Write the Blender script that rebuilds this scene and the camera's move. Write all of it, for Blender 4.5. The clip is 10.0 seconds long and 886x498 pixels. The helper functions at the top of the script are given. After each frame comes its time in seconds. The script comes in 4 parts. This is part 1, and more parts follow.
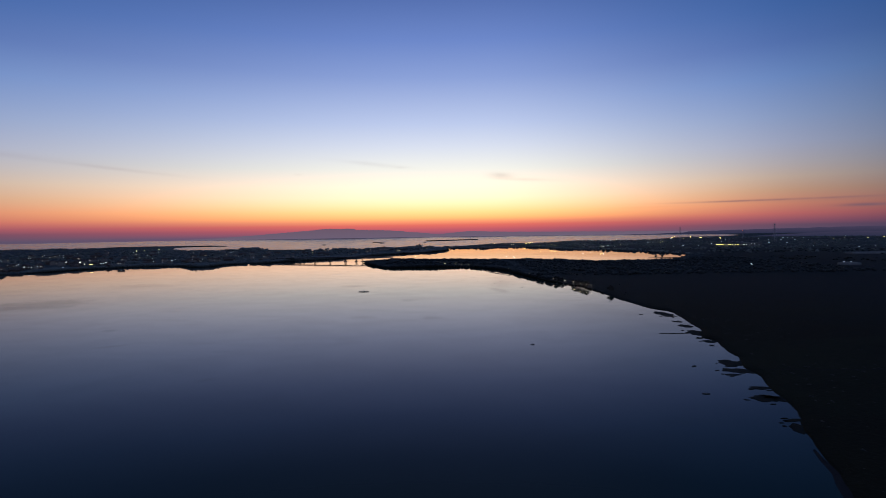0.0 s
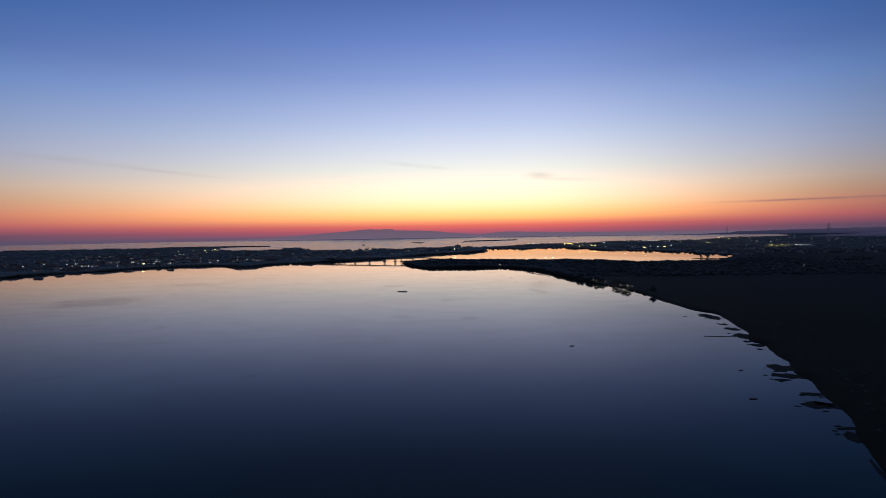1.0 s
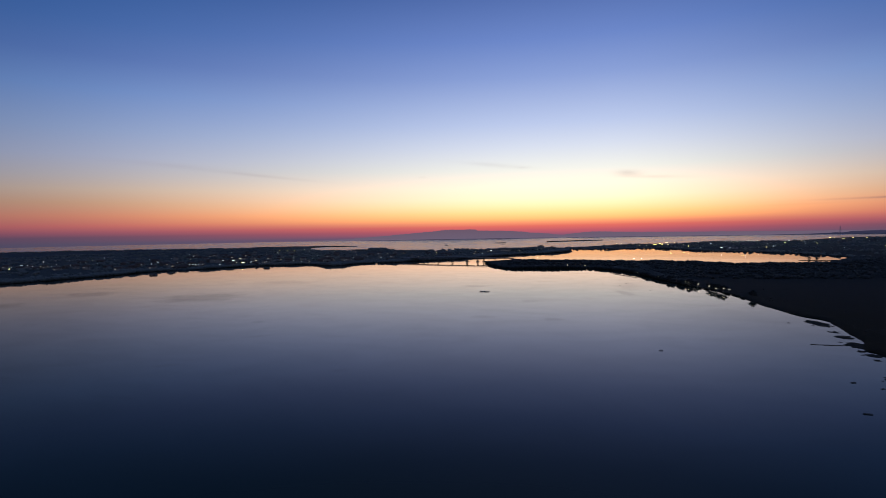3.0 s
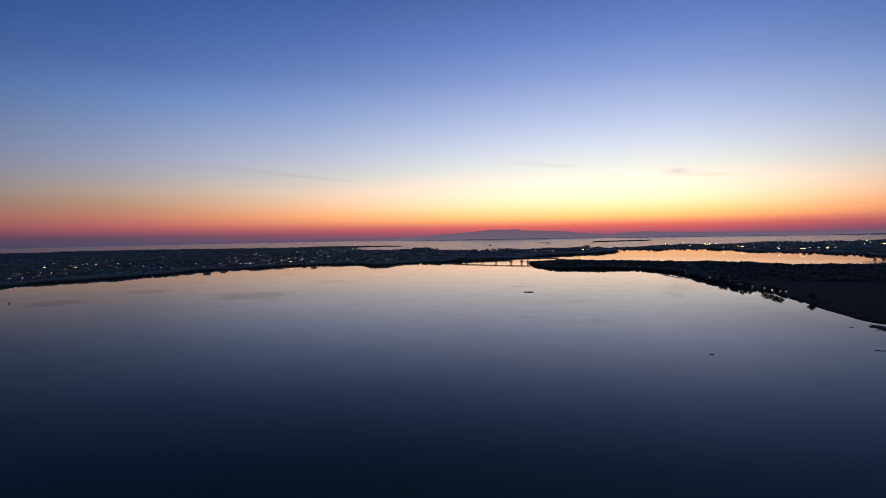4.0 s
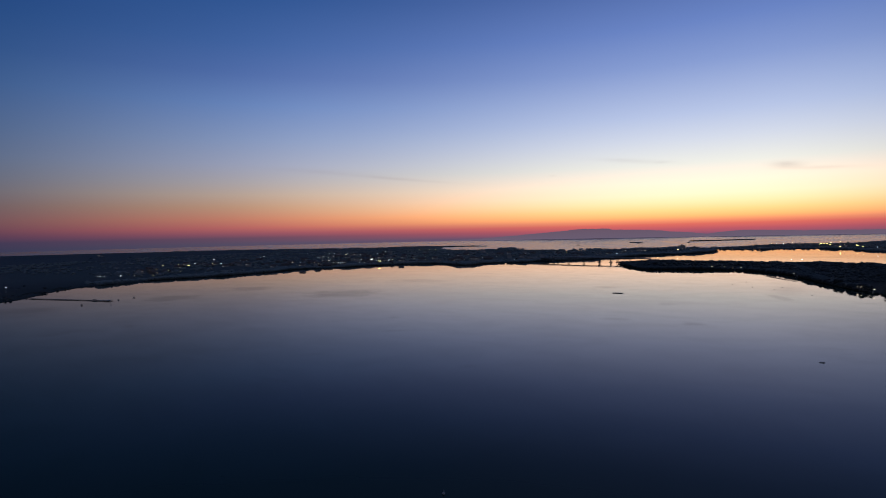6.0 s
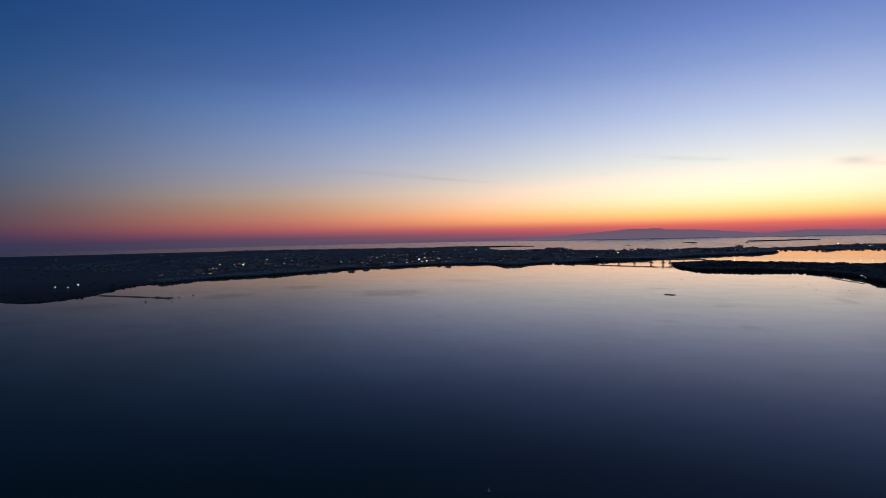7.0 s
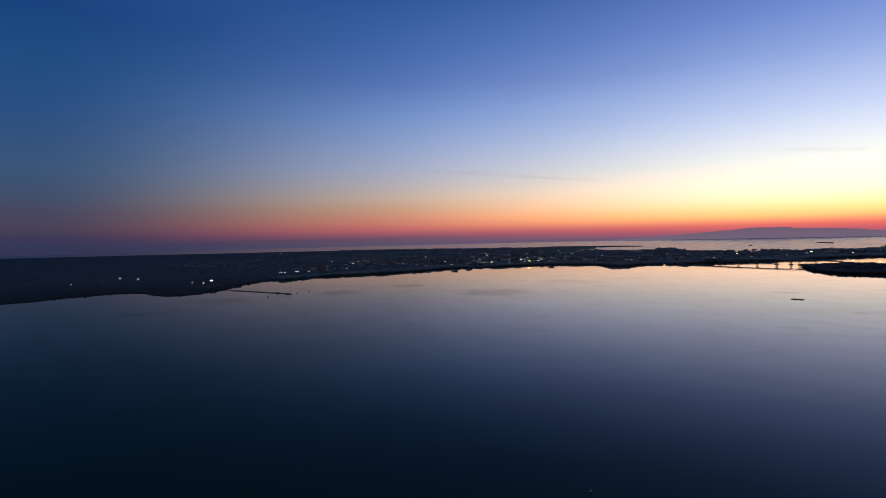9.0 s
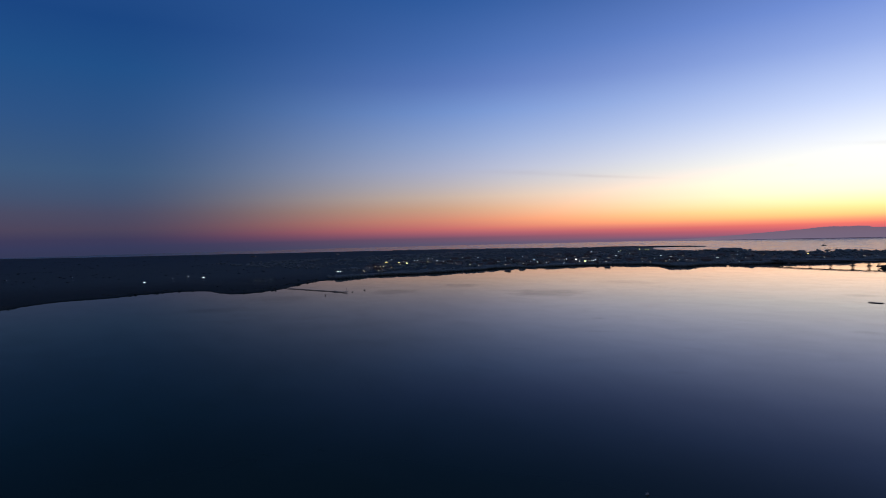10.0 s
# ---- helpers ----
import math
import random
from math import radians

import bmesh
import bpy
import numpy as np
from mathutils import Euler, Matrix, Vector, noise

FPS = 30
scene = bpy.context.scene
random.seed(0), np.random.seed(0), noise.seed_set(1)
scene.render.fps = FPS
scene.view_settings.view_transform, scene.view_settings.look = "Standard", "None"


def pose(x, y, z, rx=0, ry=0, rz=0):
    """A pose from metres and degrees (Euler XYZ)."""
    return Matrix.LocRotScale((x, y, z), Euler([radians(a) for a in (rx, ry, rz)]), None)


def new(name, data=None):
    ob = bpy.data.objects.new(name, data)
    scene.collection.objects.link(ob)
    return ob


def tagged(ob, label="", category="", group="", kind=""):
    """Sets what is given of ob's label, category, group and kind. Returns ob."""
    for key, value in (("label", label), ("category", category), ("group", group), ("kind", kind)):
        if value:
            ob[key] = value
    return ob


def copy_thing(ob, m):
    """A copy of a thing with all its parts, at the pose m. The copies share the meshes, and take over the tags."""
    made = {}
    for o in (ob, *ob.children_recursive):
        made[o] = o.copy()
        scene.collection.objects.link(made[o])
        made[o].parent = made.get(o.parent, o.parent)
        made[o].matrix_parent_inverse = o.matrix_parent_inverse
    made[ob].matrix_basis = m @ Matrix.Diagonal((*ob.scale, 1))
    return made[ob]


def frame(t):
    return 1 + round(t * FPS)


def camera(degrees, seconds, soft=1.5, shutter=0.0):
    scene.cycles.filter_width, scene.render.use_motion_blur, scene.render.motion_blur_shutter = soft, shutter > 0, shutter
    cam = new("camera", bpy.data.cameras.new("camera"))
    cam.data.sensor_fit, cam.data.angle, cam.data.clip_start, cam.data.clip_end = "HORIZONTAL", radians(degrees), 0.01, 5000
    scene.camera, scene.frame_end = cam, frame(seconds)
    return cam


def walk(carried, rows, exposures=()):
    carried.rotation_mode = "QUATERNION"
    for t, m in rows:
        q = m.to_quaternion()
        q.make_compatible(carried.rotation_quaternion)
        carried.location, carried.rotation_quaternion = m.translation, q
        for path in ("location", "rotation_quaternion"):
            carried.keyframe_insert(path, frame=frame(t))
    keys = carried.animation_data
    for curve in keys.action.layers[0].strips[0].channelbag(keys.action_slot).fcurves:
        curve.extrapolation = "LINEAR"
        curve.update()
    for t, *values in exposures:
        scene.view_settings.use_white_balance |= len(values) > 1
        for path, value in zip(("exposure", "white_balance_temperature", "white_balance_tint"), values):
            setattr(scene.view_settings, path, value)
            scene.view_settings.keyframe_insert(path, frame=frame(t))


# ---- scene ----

cam = camera(77.39, 10.0, soft=0.8, shutter=0.8)
walk(cam, [
    (0, pose(-1.00, 2.65, 55, 88.074, 0.793, -0.078)),
    (0.5, pose(-0.96, 2.32, 55, 88.112, 0.831, 1.899)),
    (1, pose(-0.91, 1.99, 55, 88.165, 0.875, 3.895)),
    (1.5, pose(-0.84, 1.64, 55, 88.204, 0.912, 5.923)),
    (2, pose(-0.76, 1.29, 55, 88.255, 0.936, 8.041)),
    (2.5, pose(-0.64, 0.94, 55, 88.291, 0.962, 10.195)),
    (4, pose(-0.17, -0.17, 55, 88.400, 0.989, 16.955)),
    (4.5, pose(0.04, -0.58, 55, 88.434, 1.041, 19.152)),
    (5, pose(0.31, -1.05, 55, 88.483, 1.126, 21.382)),
    (5.5, pose(0.65, -1.60, 55, 88.516, 1.202, 23.536)),
    (7, pose(1.93, -3.46, 55, 88.672, 1.284, 30.641)),
    (7.5, pose(2.41, -4.15, 55, 88.730, 1.330, 33.151)),
    (8, pose(2.94, -4.88, 55, 88.785, 1.363, 35.772)),
    (8.5, pose(3.50, -5.65, 55, 88.836, 1.356, 38.472)),
    (9, pose(4.08, -6.43, 55, 88.898, 1.367, 41.225)),
    (9.5, pose(4.67, -7.23, 55, 88.958, 1.381, 43.964)),
    (10, pose(5.28, -8.04, 55, 89.026, 1.412, 46.712)),
], exposures=((0, -0.02), (4, -0.03), (5.5, -0.1), (7.5, -0.08), (8.5, 0.02), (10, 0.25)))


# ---- world: afterglow of a sun that has set, with the sky dark towards the sides ----
def lin(r, g, b):
    return tuple((c / 255 / 12.92 if c / 255 <= 0.04045 else ((c / 255 + 0.055) / 1.055) ** 2.4) for c in (r, g, b))


class Nodes:
    """A short way to write node trees."""

    def __init__(self, tree):
        self.t = tree
        self.n = tree.nodes
        self.n.clear()

    def add(self, kind, **sets):
        nd = self.n.new(kind)
        for k, v in sets.items():
            setattr(nd, k, v)
        return nd

    def put(self, socket, value):
        if isinstance(value, bpy.types.NodeSocket):
            self.t.links.new(value, socket)
        elif value is not None:
            socket.default_value = value

    def math(self, op, a, b=None, c=None, clamp=False):
        nd = self.add("ShaderNodeMath", operation=op, use_clamp=clamp)
        for i, v in enumerate((a, b, c)):
            if v is not None:
                self.put(nd.inputs[i], v)
        return nd.outputs[0]

    def remap(self, v, a, b, c=0.0, d=1.0, smooth=False):
        nd = self.add("ShaderNodeMapRange", interpolation_type="SMOOTHSTEP" if smooth else "LINEAR")
        for i, q in enumerate((v, a, b, c, d)):
            self.put(nd.inputs[i], q)
        return nd.outputs[0]

    def noise(self, vector, scale, detail=4.0, rough=0.55, distort=0.0):
        nd = self.add("ShaderNodeTexNoise")
        self.put(nd.inputs["Vector"], vector)
        for k, v in (("Scale", scale), ("Detail", detail), ("Roughness", rough), ("Distortion", distort)):
            nd.inputs[k].default_value = v
        return nd.outputs["Fac"]

    def mix(self, fac, a, b, blend="MIX"):
        nd = self.add("ShaderNodeMix", data_type="RGBA", blend_type=blend)
        self.put(nd.inputs[0], fac)
        self.put(nd.inputs[6], a if isinstance(a, bpy.types.NodeSocket) else (*a, 1))
        self.put(nd.inputs[7], b if isinstance(b, bpy.types.NodeSocket) else (*b, 1))
        return nd.outputs[2]

    def ramp(self, fac, stops):
        nd = self.add("ShaderNodeValToRGB")
        els = nd.color_ramp.elements
        while len(els) < len(stops):
            els.new(0.5)
        for e, (p, c) in zip(els, stops):
            e.position, e.color = p, (*c, 1)
        self.put(nd.inputs[0], fac)
        return nd.outputs[0]

    def mapped(self, vector, scale=(1, 1, 1), turn=0.0):
        nd = self.add("ShaderNodeMapping")
        self.put(nd.inputs["Vector"], vector)
        nd.inputs["Scale"].default_value = scale
        nd.inputs["Rotation"].default_value = (0, 0, radians(turn))
        return nd.outputs[0]


# sine of the elevation -> position on the ramps (square-rooted, so that the band near the horizon has room)
def at_height(e):
    return math.sqrt((e + 0.02) / 1.02)


SKY_SUN = ((-0.02, (98, 84, 114)), (-0.008, (118, 86, 114)), (0.002, (198, 94, 106)), (0.0098, (234, 114, 101)), (0.016, (258, 157, 114)), (0.023, (296, 203, 126)),
           (0.0333, (324, 233, 152)), (0.0465, (318, 255, 192)), (0.0587, (312, 263, 218)), (0.079, (290, 263, 234)), (0.109, (250, 249, 240)), (0.149, (220, 227, 243)),
           (0.188, (191, 205, 239)), (0.264, (141, 163, 218)), (0.322, (110, 137, 203)), (0.384, (86, 113, 177)), (0.6, (82, 109, 166)), (1.0, (86, 113, 168)))
SKY_HALF = ((-0.02, (84, 77, 102)), (-0.008, (90, 81, 104)), (0.002, (108, 79, 100)), (0.0092, (153, 88, 103)), (0.0194, (194, 106, 103)),
            (0.0347, (207, 134, 110)), (0.055, (200, 157, 129)), (0.0753, (196, 173, 157)), (0.0955, (182, 174, 177)), (0.126, (164, 170, 195)),
            (0.165, (142, 160, 199)), (0.223, (110, 140, 196)), (0.27, (86, 115, 177)), (0.315, (69, 104, 167)), (0.397, (45, 85, 148)),
            (0.6, (68, 98, 156)), (1.0, (86, 113, 168)))
SKY_SIDE = ((-0.02, (46, 50, 78)), (-0.008, (48, 52, 80)), (0.001, (50, 53, 83)), (0.013, (56, 54, 82)), (0.029, (70, 63, 84)),
            (0.053, (68, 69, 92)), (0.077, (62, 76, 104)), (0.117, (56, 82, 116)), (0.195, (42, 77, 124)), (0.27, (30, 73, 125)),
            (0.336, (24, 64, 120)), (0.5, (40, 76, 130)), (0.7, (66, 96, 152)), (1.0, (86, 113, 168)))
world = bpy.data.worlds.new("dusk_sky")
scene.world = world
world.use_nodes = True
N = Nodes(world.node_tree)
way = N.add("ShaderNodeTexCoord").outputs["Generated"]
axes = N.add("ShaderNodeSeparateXYZ")
N.put(axes.inputs[0], way)
sx, sy, sz = axes.outputs
height = N.math("SQRT", N.math("DIVIDE", N.math("ADD", N.math("MAXIMUM", sz, -0.0199), 0.02), 1.02))
bearing = N.math("SUBTRACT", N.math("ARCTAN2", sx, sy), radians(1.5))
side = N.math("MAXIMUM", N.math("MULTIPLY", bearing, 1.58), N.math("MULTIPLY", bearing, -1.0))
tones = [N.ramp(height, [(at_height(e), lin(*c)) for e, c in s]) for s in (SKY_SUN, SKY_HALF, SKY_SIDE)]
sky = N.mix(N.remap(side, radians(2), radians(52), smooth=True), tones[0], tones[1])
sky = N.mix(N.remap(side, radians(38), radians(80), smooth=True), sky, tones[2])
SKY_BACK = ((-0.02, (94, 102, 136)), (0.03, (112, 116, 152)), (0.10, (156, 142, 168)), (0.2, (148, 150, 184)), (0.35, (122, 144, 192)), (0.6, (96, 124, 178)), (1.0, (86, 113, 168)))
dusk_back = N.ramp(height, [(at_height(e), lin(*c)) for e, c in SKY_BACK])
sky = N.mix(N.remap(side, radians(92), radians(150), smooth=True), sky, dusk_back)
# thin wisps of cloud: bearing, height, half lengths, slope, strength
rag = N.noise(N.mapped(way, (14, 14, 60)), 1.0, 4)
for az, up, wa, wu, tilt, deep in ((6.1, 0.0965, 1.1, 0.0050, -0.05, 0.28), (8.6, 0.0885, 2.4, 0.0024, -0.05, 0.14), (-7.2, 0.1190, 3.2, 0.0036, -0.10, 0.11), (-4.2, 0.1135, 0.7, 0.0022, 0.0, 0.08),
                                   (-30.0, 0.1015, 4.6, 0.0026, -0.088, 0.11), (-38.0, 0.115, 5.0, 0.0040, -0.06, 0.06), (31.0, 0.0405, 6.5, 0.0015, 0.004, 0.62),
                                   (35.0, 0.0385, 5.5, 0.0026, 0.003, 0.10), (37.6, 0.0290, 1.9, 0.0024, 0.0, 0.70), (20.0, 0.0345, 3.0, 0.0018, 0.01, 0.06), (-14.5, 0.1, 0.4, 0.002, 0.0, 0.06)):
    du = N.math("SUBTRACT", bearing, radians(az - 1.5))
    dv = N.math("DIVIDE", N.math("SUBTRACT", N.math("SUBTRACT", sz, up), N.math("MULTIPLY", du, tilt)), wu)
    du = N.math("DIVIDE", du, radians(wa))
    far = N.math("ADD", N.math("POWER", N.math("ABSOLUTE", du), 2.0), N.math("POWER", N.math("ABSOLUTE", dv), 2.0))
    veil = N.math("MULTIPLY", N.math("EXPONENT", N.math("MULTIPLY", far, -1.0)), N.remap(rag, 0.25, 0.6, deep * 0.5, deep * 1.2))
    sky = N.mix(veil, sky, lin(120, 92, 104))
back = N.add("ShaderNodeBackground")
N.put(back.inputs[0], sky)
back.inputs[1].default_value = 1.0
out = N.add("ShaderNodeOutputWorld")
N.t.links.new(back.outputs[0], out.inputs[0])


# ---- materials ----
def material(name):
    m = bpy.data.materials.new(name)
    m.use_nodes = True
    k = Nodes(m.node_tree)
    b = k.add("ShaderNodeBsdfPrincipled")
    o = k.add("ShaderNodeOutputMaterial")
    k.t.links.new(b.outputs[0], o.inputs[0])
    return m, k, b


def surface(name, dark, light, scale=0.3, rough=0.85, metal=0.0, fine=4.0, bump=0.3, depth=0.02, sheen=0.4):
    """Two tones mixed by a coarse and a fine noise, with relief."""
    m, k, b = material(name)
    p = k.add("ShaderNodeTexCoord").outputs["Object"]
    coarse, small = k.noise(p, scale), k.noise(p, scale * fine * 4, 5)
    f = k.math("ADD", k.math("MULTIPLY", coarse, 0.65), k.math("MULTIPLY", small, 0.35))
    k.put(b.inputs["Base Color"], k.mix(k.remap(f, 0.32, 0.68), dark, light))
    k.put(b.inputs["Roughness"], k.remap(small, 0.3, 0.7, rough - 0.1, min(1, rough + 0.1)))
    b.inputs["Metallic"].default_value = metal
    b.inputs["Specular IOR Level"].default_value = sheen
    h = k.add("ShaderNodeBump")
    h.inputs["Strength"].default_value, h.inputs["Distance"].default_value = bump, depth
    k.put(h.inputs["Height"], small)
    k.put(b.inputs["Normal"], h.outputs[0])
    return m


def glow(name, colour, strength):
    m, k, b = material(name)
    b.inputs["Base Color"].default_value = (0.6, 0.6, 0.6, 1)
    b.inputs["Emission Color"].default_value = (*colour, 1)
    b.inputs["Emission Strength"].default_value = strength
    return m


SLICKS = ((-323, 444, 38, 46, 29, 1.0), (-465, 363, 26, 33, 29, 0.8), (-459, 461, 24, 28, 27, 0.8), (-509, 253, 36, 29, 31, 0.6), (-465, 172, 32, 21, 33, 0.4),
          (-53, 357, 8, 7, -5, 0.6), (-7, 350, 7, 6, -5, 0.7), (-27, 441, 9, 10, 13, 0.6), (-168, 206, 8, 3, 37, 0.5), (-166, 273, 8, 3, 35, 0.5), (-90, 209, 5, 2, 38, 0.5),
          (-193, 319, 5, 5, 15, 0.7), (50, 505, 6, 26, 12, 0.6), (-92, 560, 14, 15, 30, 0.5), (-319, 595, 46, 22, -7, 0.5))


def water_material():
    m = bpy.data.materials.new("lagoon_water")
    m.use_nodes = True
    k = Nodes(m.node_tree)
    deep, b = k.add("ShaderNodeBsdfDiffuse"), k.add("ShaderNodeBsdfGlossy")
    deep.inputs["Color"].default_value = (0.009, 0.018, 0.011, 1)
    b.inputs["Color"].default_value = (0.985, 0.928, 0.962, 1)
    p = k.add("ShaderNodeNewGeometry").outputs["Position"]
    xyz = k.add("ShaderNodeSeparateXYZ")
    k.put(xyz.inputs[0], p)
    # the open sea past the coast is ruffled, the lagoon lies still
    coast = k.math("ADD", xyz.outputs[1], k.math("MULTIPLY", k.math("MINIMUM", xyz.outputs[0], 0.0), -0.34))
    sea = k.remap(coast, 1720, 1850, smooth=True)
    streak = k.noise(k.mapped(p, (0.0085, 0.0080, 1), 0), 1.0, 3, 0.5, 0.6)
    # breaths of wind roughen it in long low smears
    breath = k.noise(k.mapped(p, (0.018, 0.034, 1), 0), 1.0, 4, 0.6, 0.8)
    patch = k.math("ADD", k.remap(streak, 0.56, 0.76, 0, 0.45, smooth=True), k.remap(breath, 0.55, 0.70, 0, 0.6))
    torn = k.noise(k.mapped(p, (0.05, 0.05, 1), 0), 1.0, 4, 0.6, 1.0)
    slick = 0.0
    # standing slicks: centre, half width, half depth, turn, strength
    for cx, cy, wa, wd, turn, full in SLICKS:
        ca, sa = math.cos(radians(turn)), math.sin(radians(turn))
        ex, ey = k.math("SUBTRACT", xyz.outputs[0], cx), k.math("SUBTRACT", xyz.outputs[1], cy)
        du = k.math("DIVIDE", k.math("ADD", k.math("MULTIPLY", ex, ca), k.math("MULTIPLY", ey, sa)), wa)
        dv = k.math("DIVIDE", k.math("SUBTRACT", k.math("MULTIPLY", ey, ca), k.math("MULTIPLY", ex, sa)), wd)
        far = k.math("SQRT", k.math("ADD", k.math("MULTIPLY", du, du), k.math("MULTIPLY", dv, dv)))
        far = k.math("ADD", far, k.math("MULTIPLY", k.math("SUBTRACT", torn, 0.5), 1.8))
        slick = k.math("ADD", slick, k.remap(far, 1.15, 0.35, 0, full, smooth=True))
    slick = k.math("MINIMUM", slick, 1.1)
    patch = k.math("ADD", patch, k.math("MULTIPLY", slick, 0.35))
    # reflection dimmed by position to the south-west, and cat's-paws wander over all of it
    reach = k.add("ShaderNodeVectorMath", operation="LENGTH")
    k.put(reach.inputs[0], p)
    # stands in for the polarised sky's weaker mirror image, with slight roughening
    southwest_dim = k.remap(k.math("ADD", xyz.outputs[1], k.math("MULTIPLY", xyz.outputs[0], 1.2)), 150, -170, 0, 1, smooth=True)
    southwest_dim = k.math("MULTIPLY", southwest_dim, k.remap(reach.outputs["Value"], 260, 900, 1, 0))
    paw = k.noise(k.mapped(p, (0.028, 0.042, 1), 20), 1.0, 5, 0.6, 0.9)
    calm = k.math("ADD", k.remap(patch, 0, 1, 0.018, 0.13), k.math("MULTIPLY", southwest_dim, 0.03))
    k.put(b.inputs["Roughness"], k.math("ADD", calm, k.math("MULTIPLY", sea, k.remap(streak, 0.3, 0.7, 0.09, 0.20))))
    small = k.noise(k.mapped(p, (0.7, 1.1, 1), 20), 1.0, 2, 0.5)
    h = k.add("ShaderNodeBump")
    h.inputs["Distance"].default_value = 1.0
    k.put(h.inputs["Strength"], 1.0)
    k.put(h.inputs["Height"], k.math("MULTIPLY", small, k.math("ADD", k.remap(patch, 0, 1, 0.005, 0.015), k.math("MULTIPLY", sea, 0.06))))
    # still water: dark from above, a mirror at a low angle
    facing = k.add("ShaderNodeLayerWeight")
    facing.inputs["Blend"].default_value = 0.5
    mirror = k.add("ShaderNodeMixShader")
    # reflection dimmed by hand with distance past 900 m, and again on the open sea
    mirror_loss = k.math("ADD", k.remap(reach.outputs["Value"], 900, 1200, 0, 0.26), k.math("MULTIPLY", sea, 0.24))
    gloss = k.math("ADD", k.math("MULTIPLY", k.math("POWER", facing.outputs["Facing"], 6.2), 1.0), 0.005)
    mirror_loss = k.math("ADD", mirror_loss, k.math("ADD", k.math("MULTIPLY", southwest_dim, 0.50), k.remap(paw, 0.42, 0.72, 0, 0.07)))
    # thin drifting lines of weed, here and there
    drift = k.remap(k.noise(k.mapped(p, (0.045, 0.30, 1), -32), 1.0, 3, 0.55, 0.5), 0.63, 0.70)
    drift = k.math("MULTIPLY", drift, k.remap(k.noise(k.mapped(p, (0.011, 0.013, 1), 10), 1.0, 2), 0.50, 0.62))
    mirror_loss = k.math("ADD", mirror_loss, k.math("MULTIPLY", drift, 0.14))
    # reflection dimmed by position off the marsh shore, to darken the mirrored sky
    marsh_side_dim = k.math("MULTIPLY", k.remap(xyz.outputs[0], 20, 130, 0, 0.22, smooth=True), k.remap(xyz.outputs[1], 520, 330, smooth=True))
    mirror_loss = k.math("ADD", mirror_loss, marsh_side_dim)
    mirror_loss = k.math("ADD", mirror_loss, k.math("ADD", k.math("MULTIPLY", patch, 0.04), k.math("MULTIPLY", slick, 0.17)))
    k.put(mirror.inputs[0], k.math("MULTIPLY", gloss, k.math("SUBTRACT", 1.0, mirror_loss, clamp=True)))
    k.t.links.new(deep.outputs[0], mirror.inputs[1])
    k.t.links.new(b.outputs[0], mirror.inputs[2])
    o = k.add("ShaderNodeOutputMaterial")
    k.t.links.new(mirror.outputs[0], o.inputs[0])
    k.put(b.inputs["Normal"], h.outputs[0])
    return m


def land_material(name, low, high, scrub, dry, haze_steps=()):
    """Meadow, scrub and bare earth, in fields and patches, with distance haze painted in."""
    m, k, b = material(name)
    p = k.add("ShaderNodeNewGeometry").outputs["Position"]
    fields = k.add("ShaderNodeTexVoronoi", feature="F1")
    k.put(fields.inputs["Vector"], k.mapped(p, (0.004, 0.010, 0.0), 25))
    fields.inputs["Scale"].default_value = 1.0
    tone = k.add("ShaderNodeSeparateColor")
    k.put(tone.inputs[0], fields.outputs["Color"])
    coarse, small = k.noise(p, 0.03, 6, 0.6), k.noise(p, 0.7, 5, 0.6)
    c = k.mix(tone.outputs[0], low, high)
    c = k.mix(k.remap(coarse, 0.4, 0.65, 0, 0.7), c, scrub)
    c = k.mix(k.remap(small, 0.45, 0.75, 0, 0.5), c, dry)
    # aerial haze painted in: tones mix into the base colour with distance from the origin
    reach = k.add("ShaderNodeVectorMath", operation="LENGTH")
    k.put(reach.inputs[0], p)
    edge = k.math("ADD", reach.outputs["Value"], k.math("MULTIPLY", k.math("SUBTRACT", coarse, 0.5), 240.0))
    for near, far, tone_ in haze_steps:
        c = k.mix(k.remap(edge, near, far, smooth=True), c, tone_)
    k.put(b.inputs["Base Color"], c)
    b.inputs["Roughness"].default_value = 0.95
    b.inputs["Specular IOR Level"].default_value = 0.04
    h = k.add("ShaderNodeBump")
    h.inputs["Strength"].default_value, h.inputs["Distance"].default_value = 0.7, 0.4
    k.put(h.inputs["Height"], small)
    k.put(b.inputs["Normal"], h.outputs[0])
    return m


def leaf_material(name, dark, light, tip):
    m, k, b = material(name)
    p = k.add("ShaderNodeNewGeometry")
    island = p.outputs["Random Per Island"]
    small = k.noise(p.outputs["Position"], 0.8, 4)
    c = k.mix(island, dark, light)
    c = k.mix(k.remap(small, 0.4, 0.7, 0, 0.4), c, tip)
    k.put(b.inputs["Base Color"], c)
    b.inputs["Roughness"].default_value = 0.75
    b.inputs["Specular IOR Level"].default_value = 0.2
    return m


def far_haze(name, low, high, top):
    """Hills far off, the haze over the sea put into their colour and glow."""
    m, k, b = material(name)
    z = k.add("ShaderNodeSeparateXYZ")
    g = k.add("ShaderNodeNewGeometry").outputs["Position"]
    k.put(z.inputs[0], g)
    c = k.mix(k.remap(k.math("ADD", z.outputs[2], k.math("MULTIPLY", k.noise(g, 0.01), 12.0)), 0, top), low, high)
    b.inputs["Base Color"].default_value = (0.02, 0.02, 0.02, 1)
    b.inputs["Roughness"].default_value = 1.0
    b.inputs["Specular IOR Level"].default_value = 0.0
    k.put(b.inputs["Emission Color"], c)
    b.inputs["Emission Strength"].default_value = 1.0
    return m


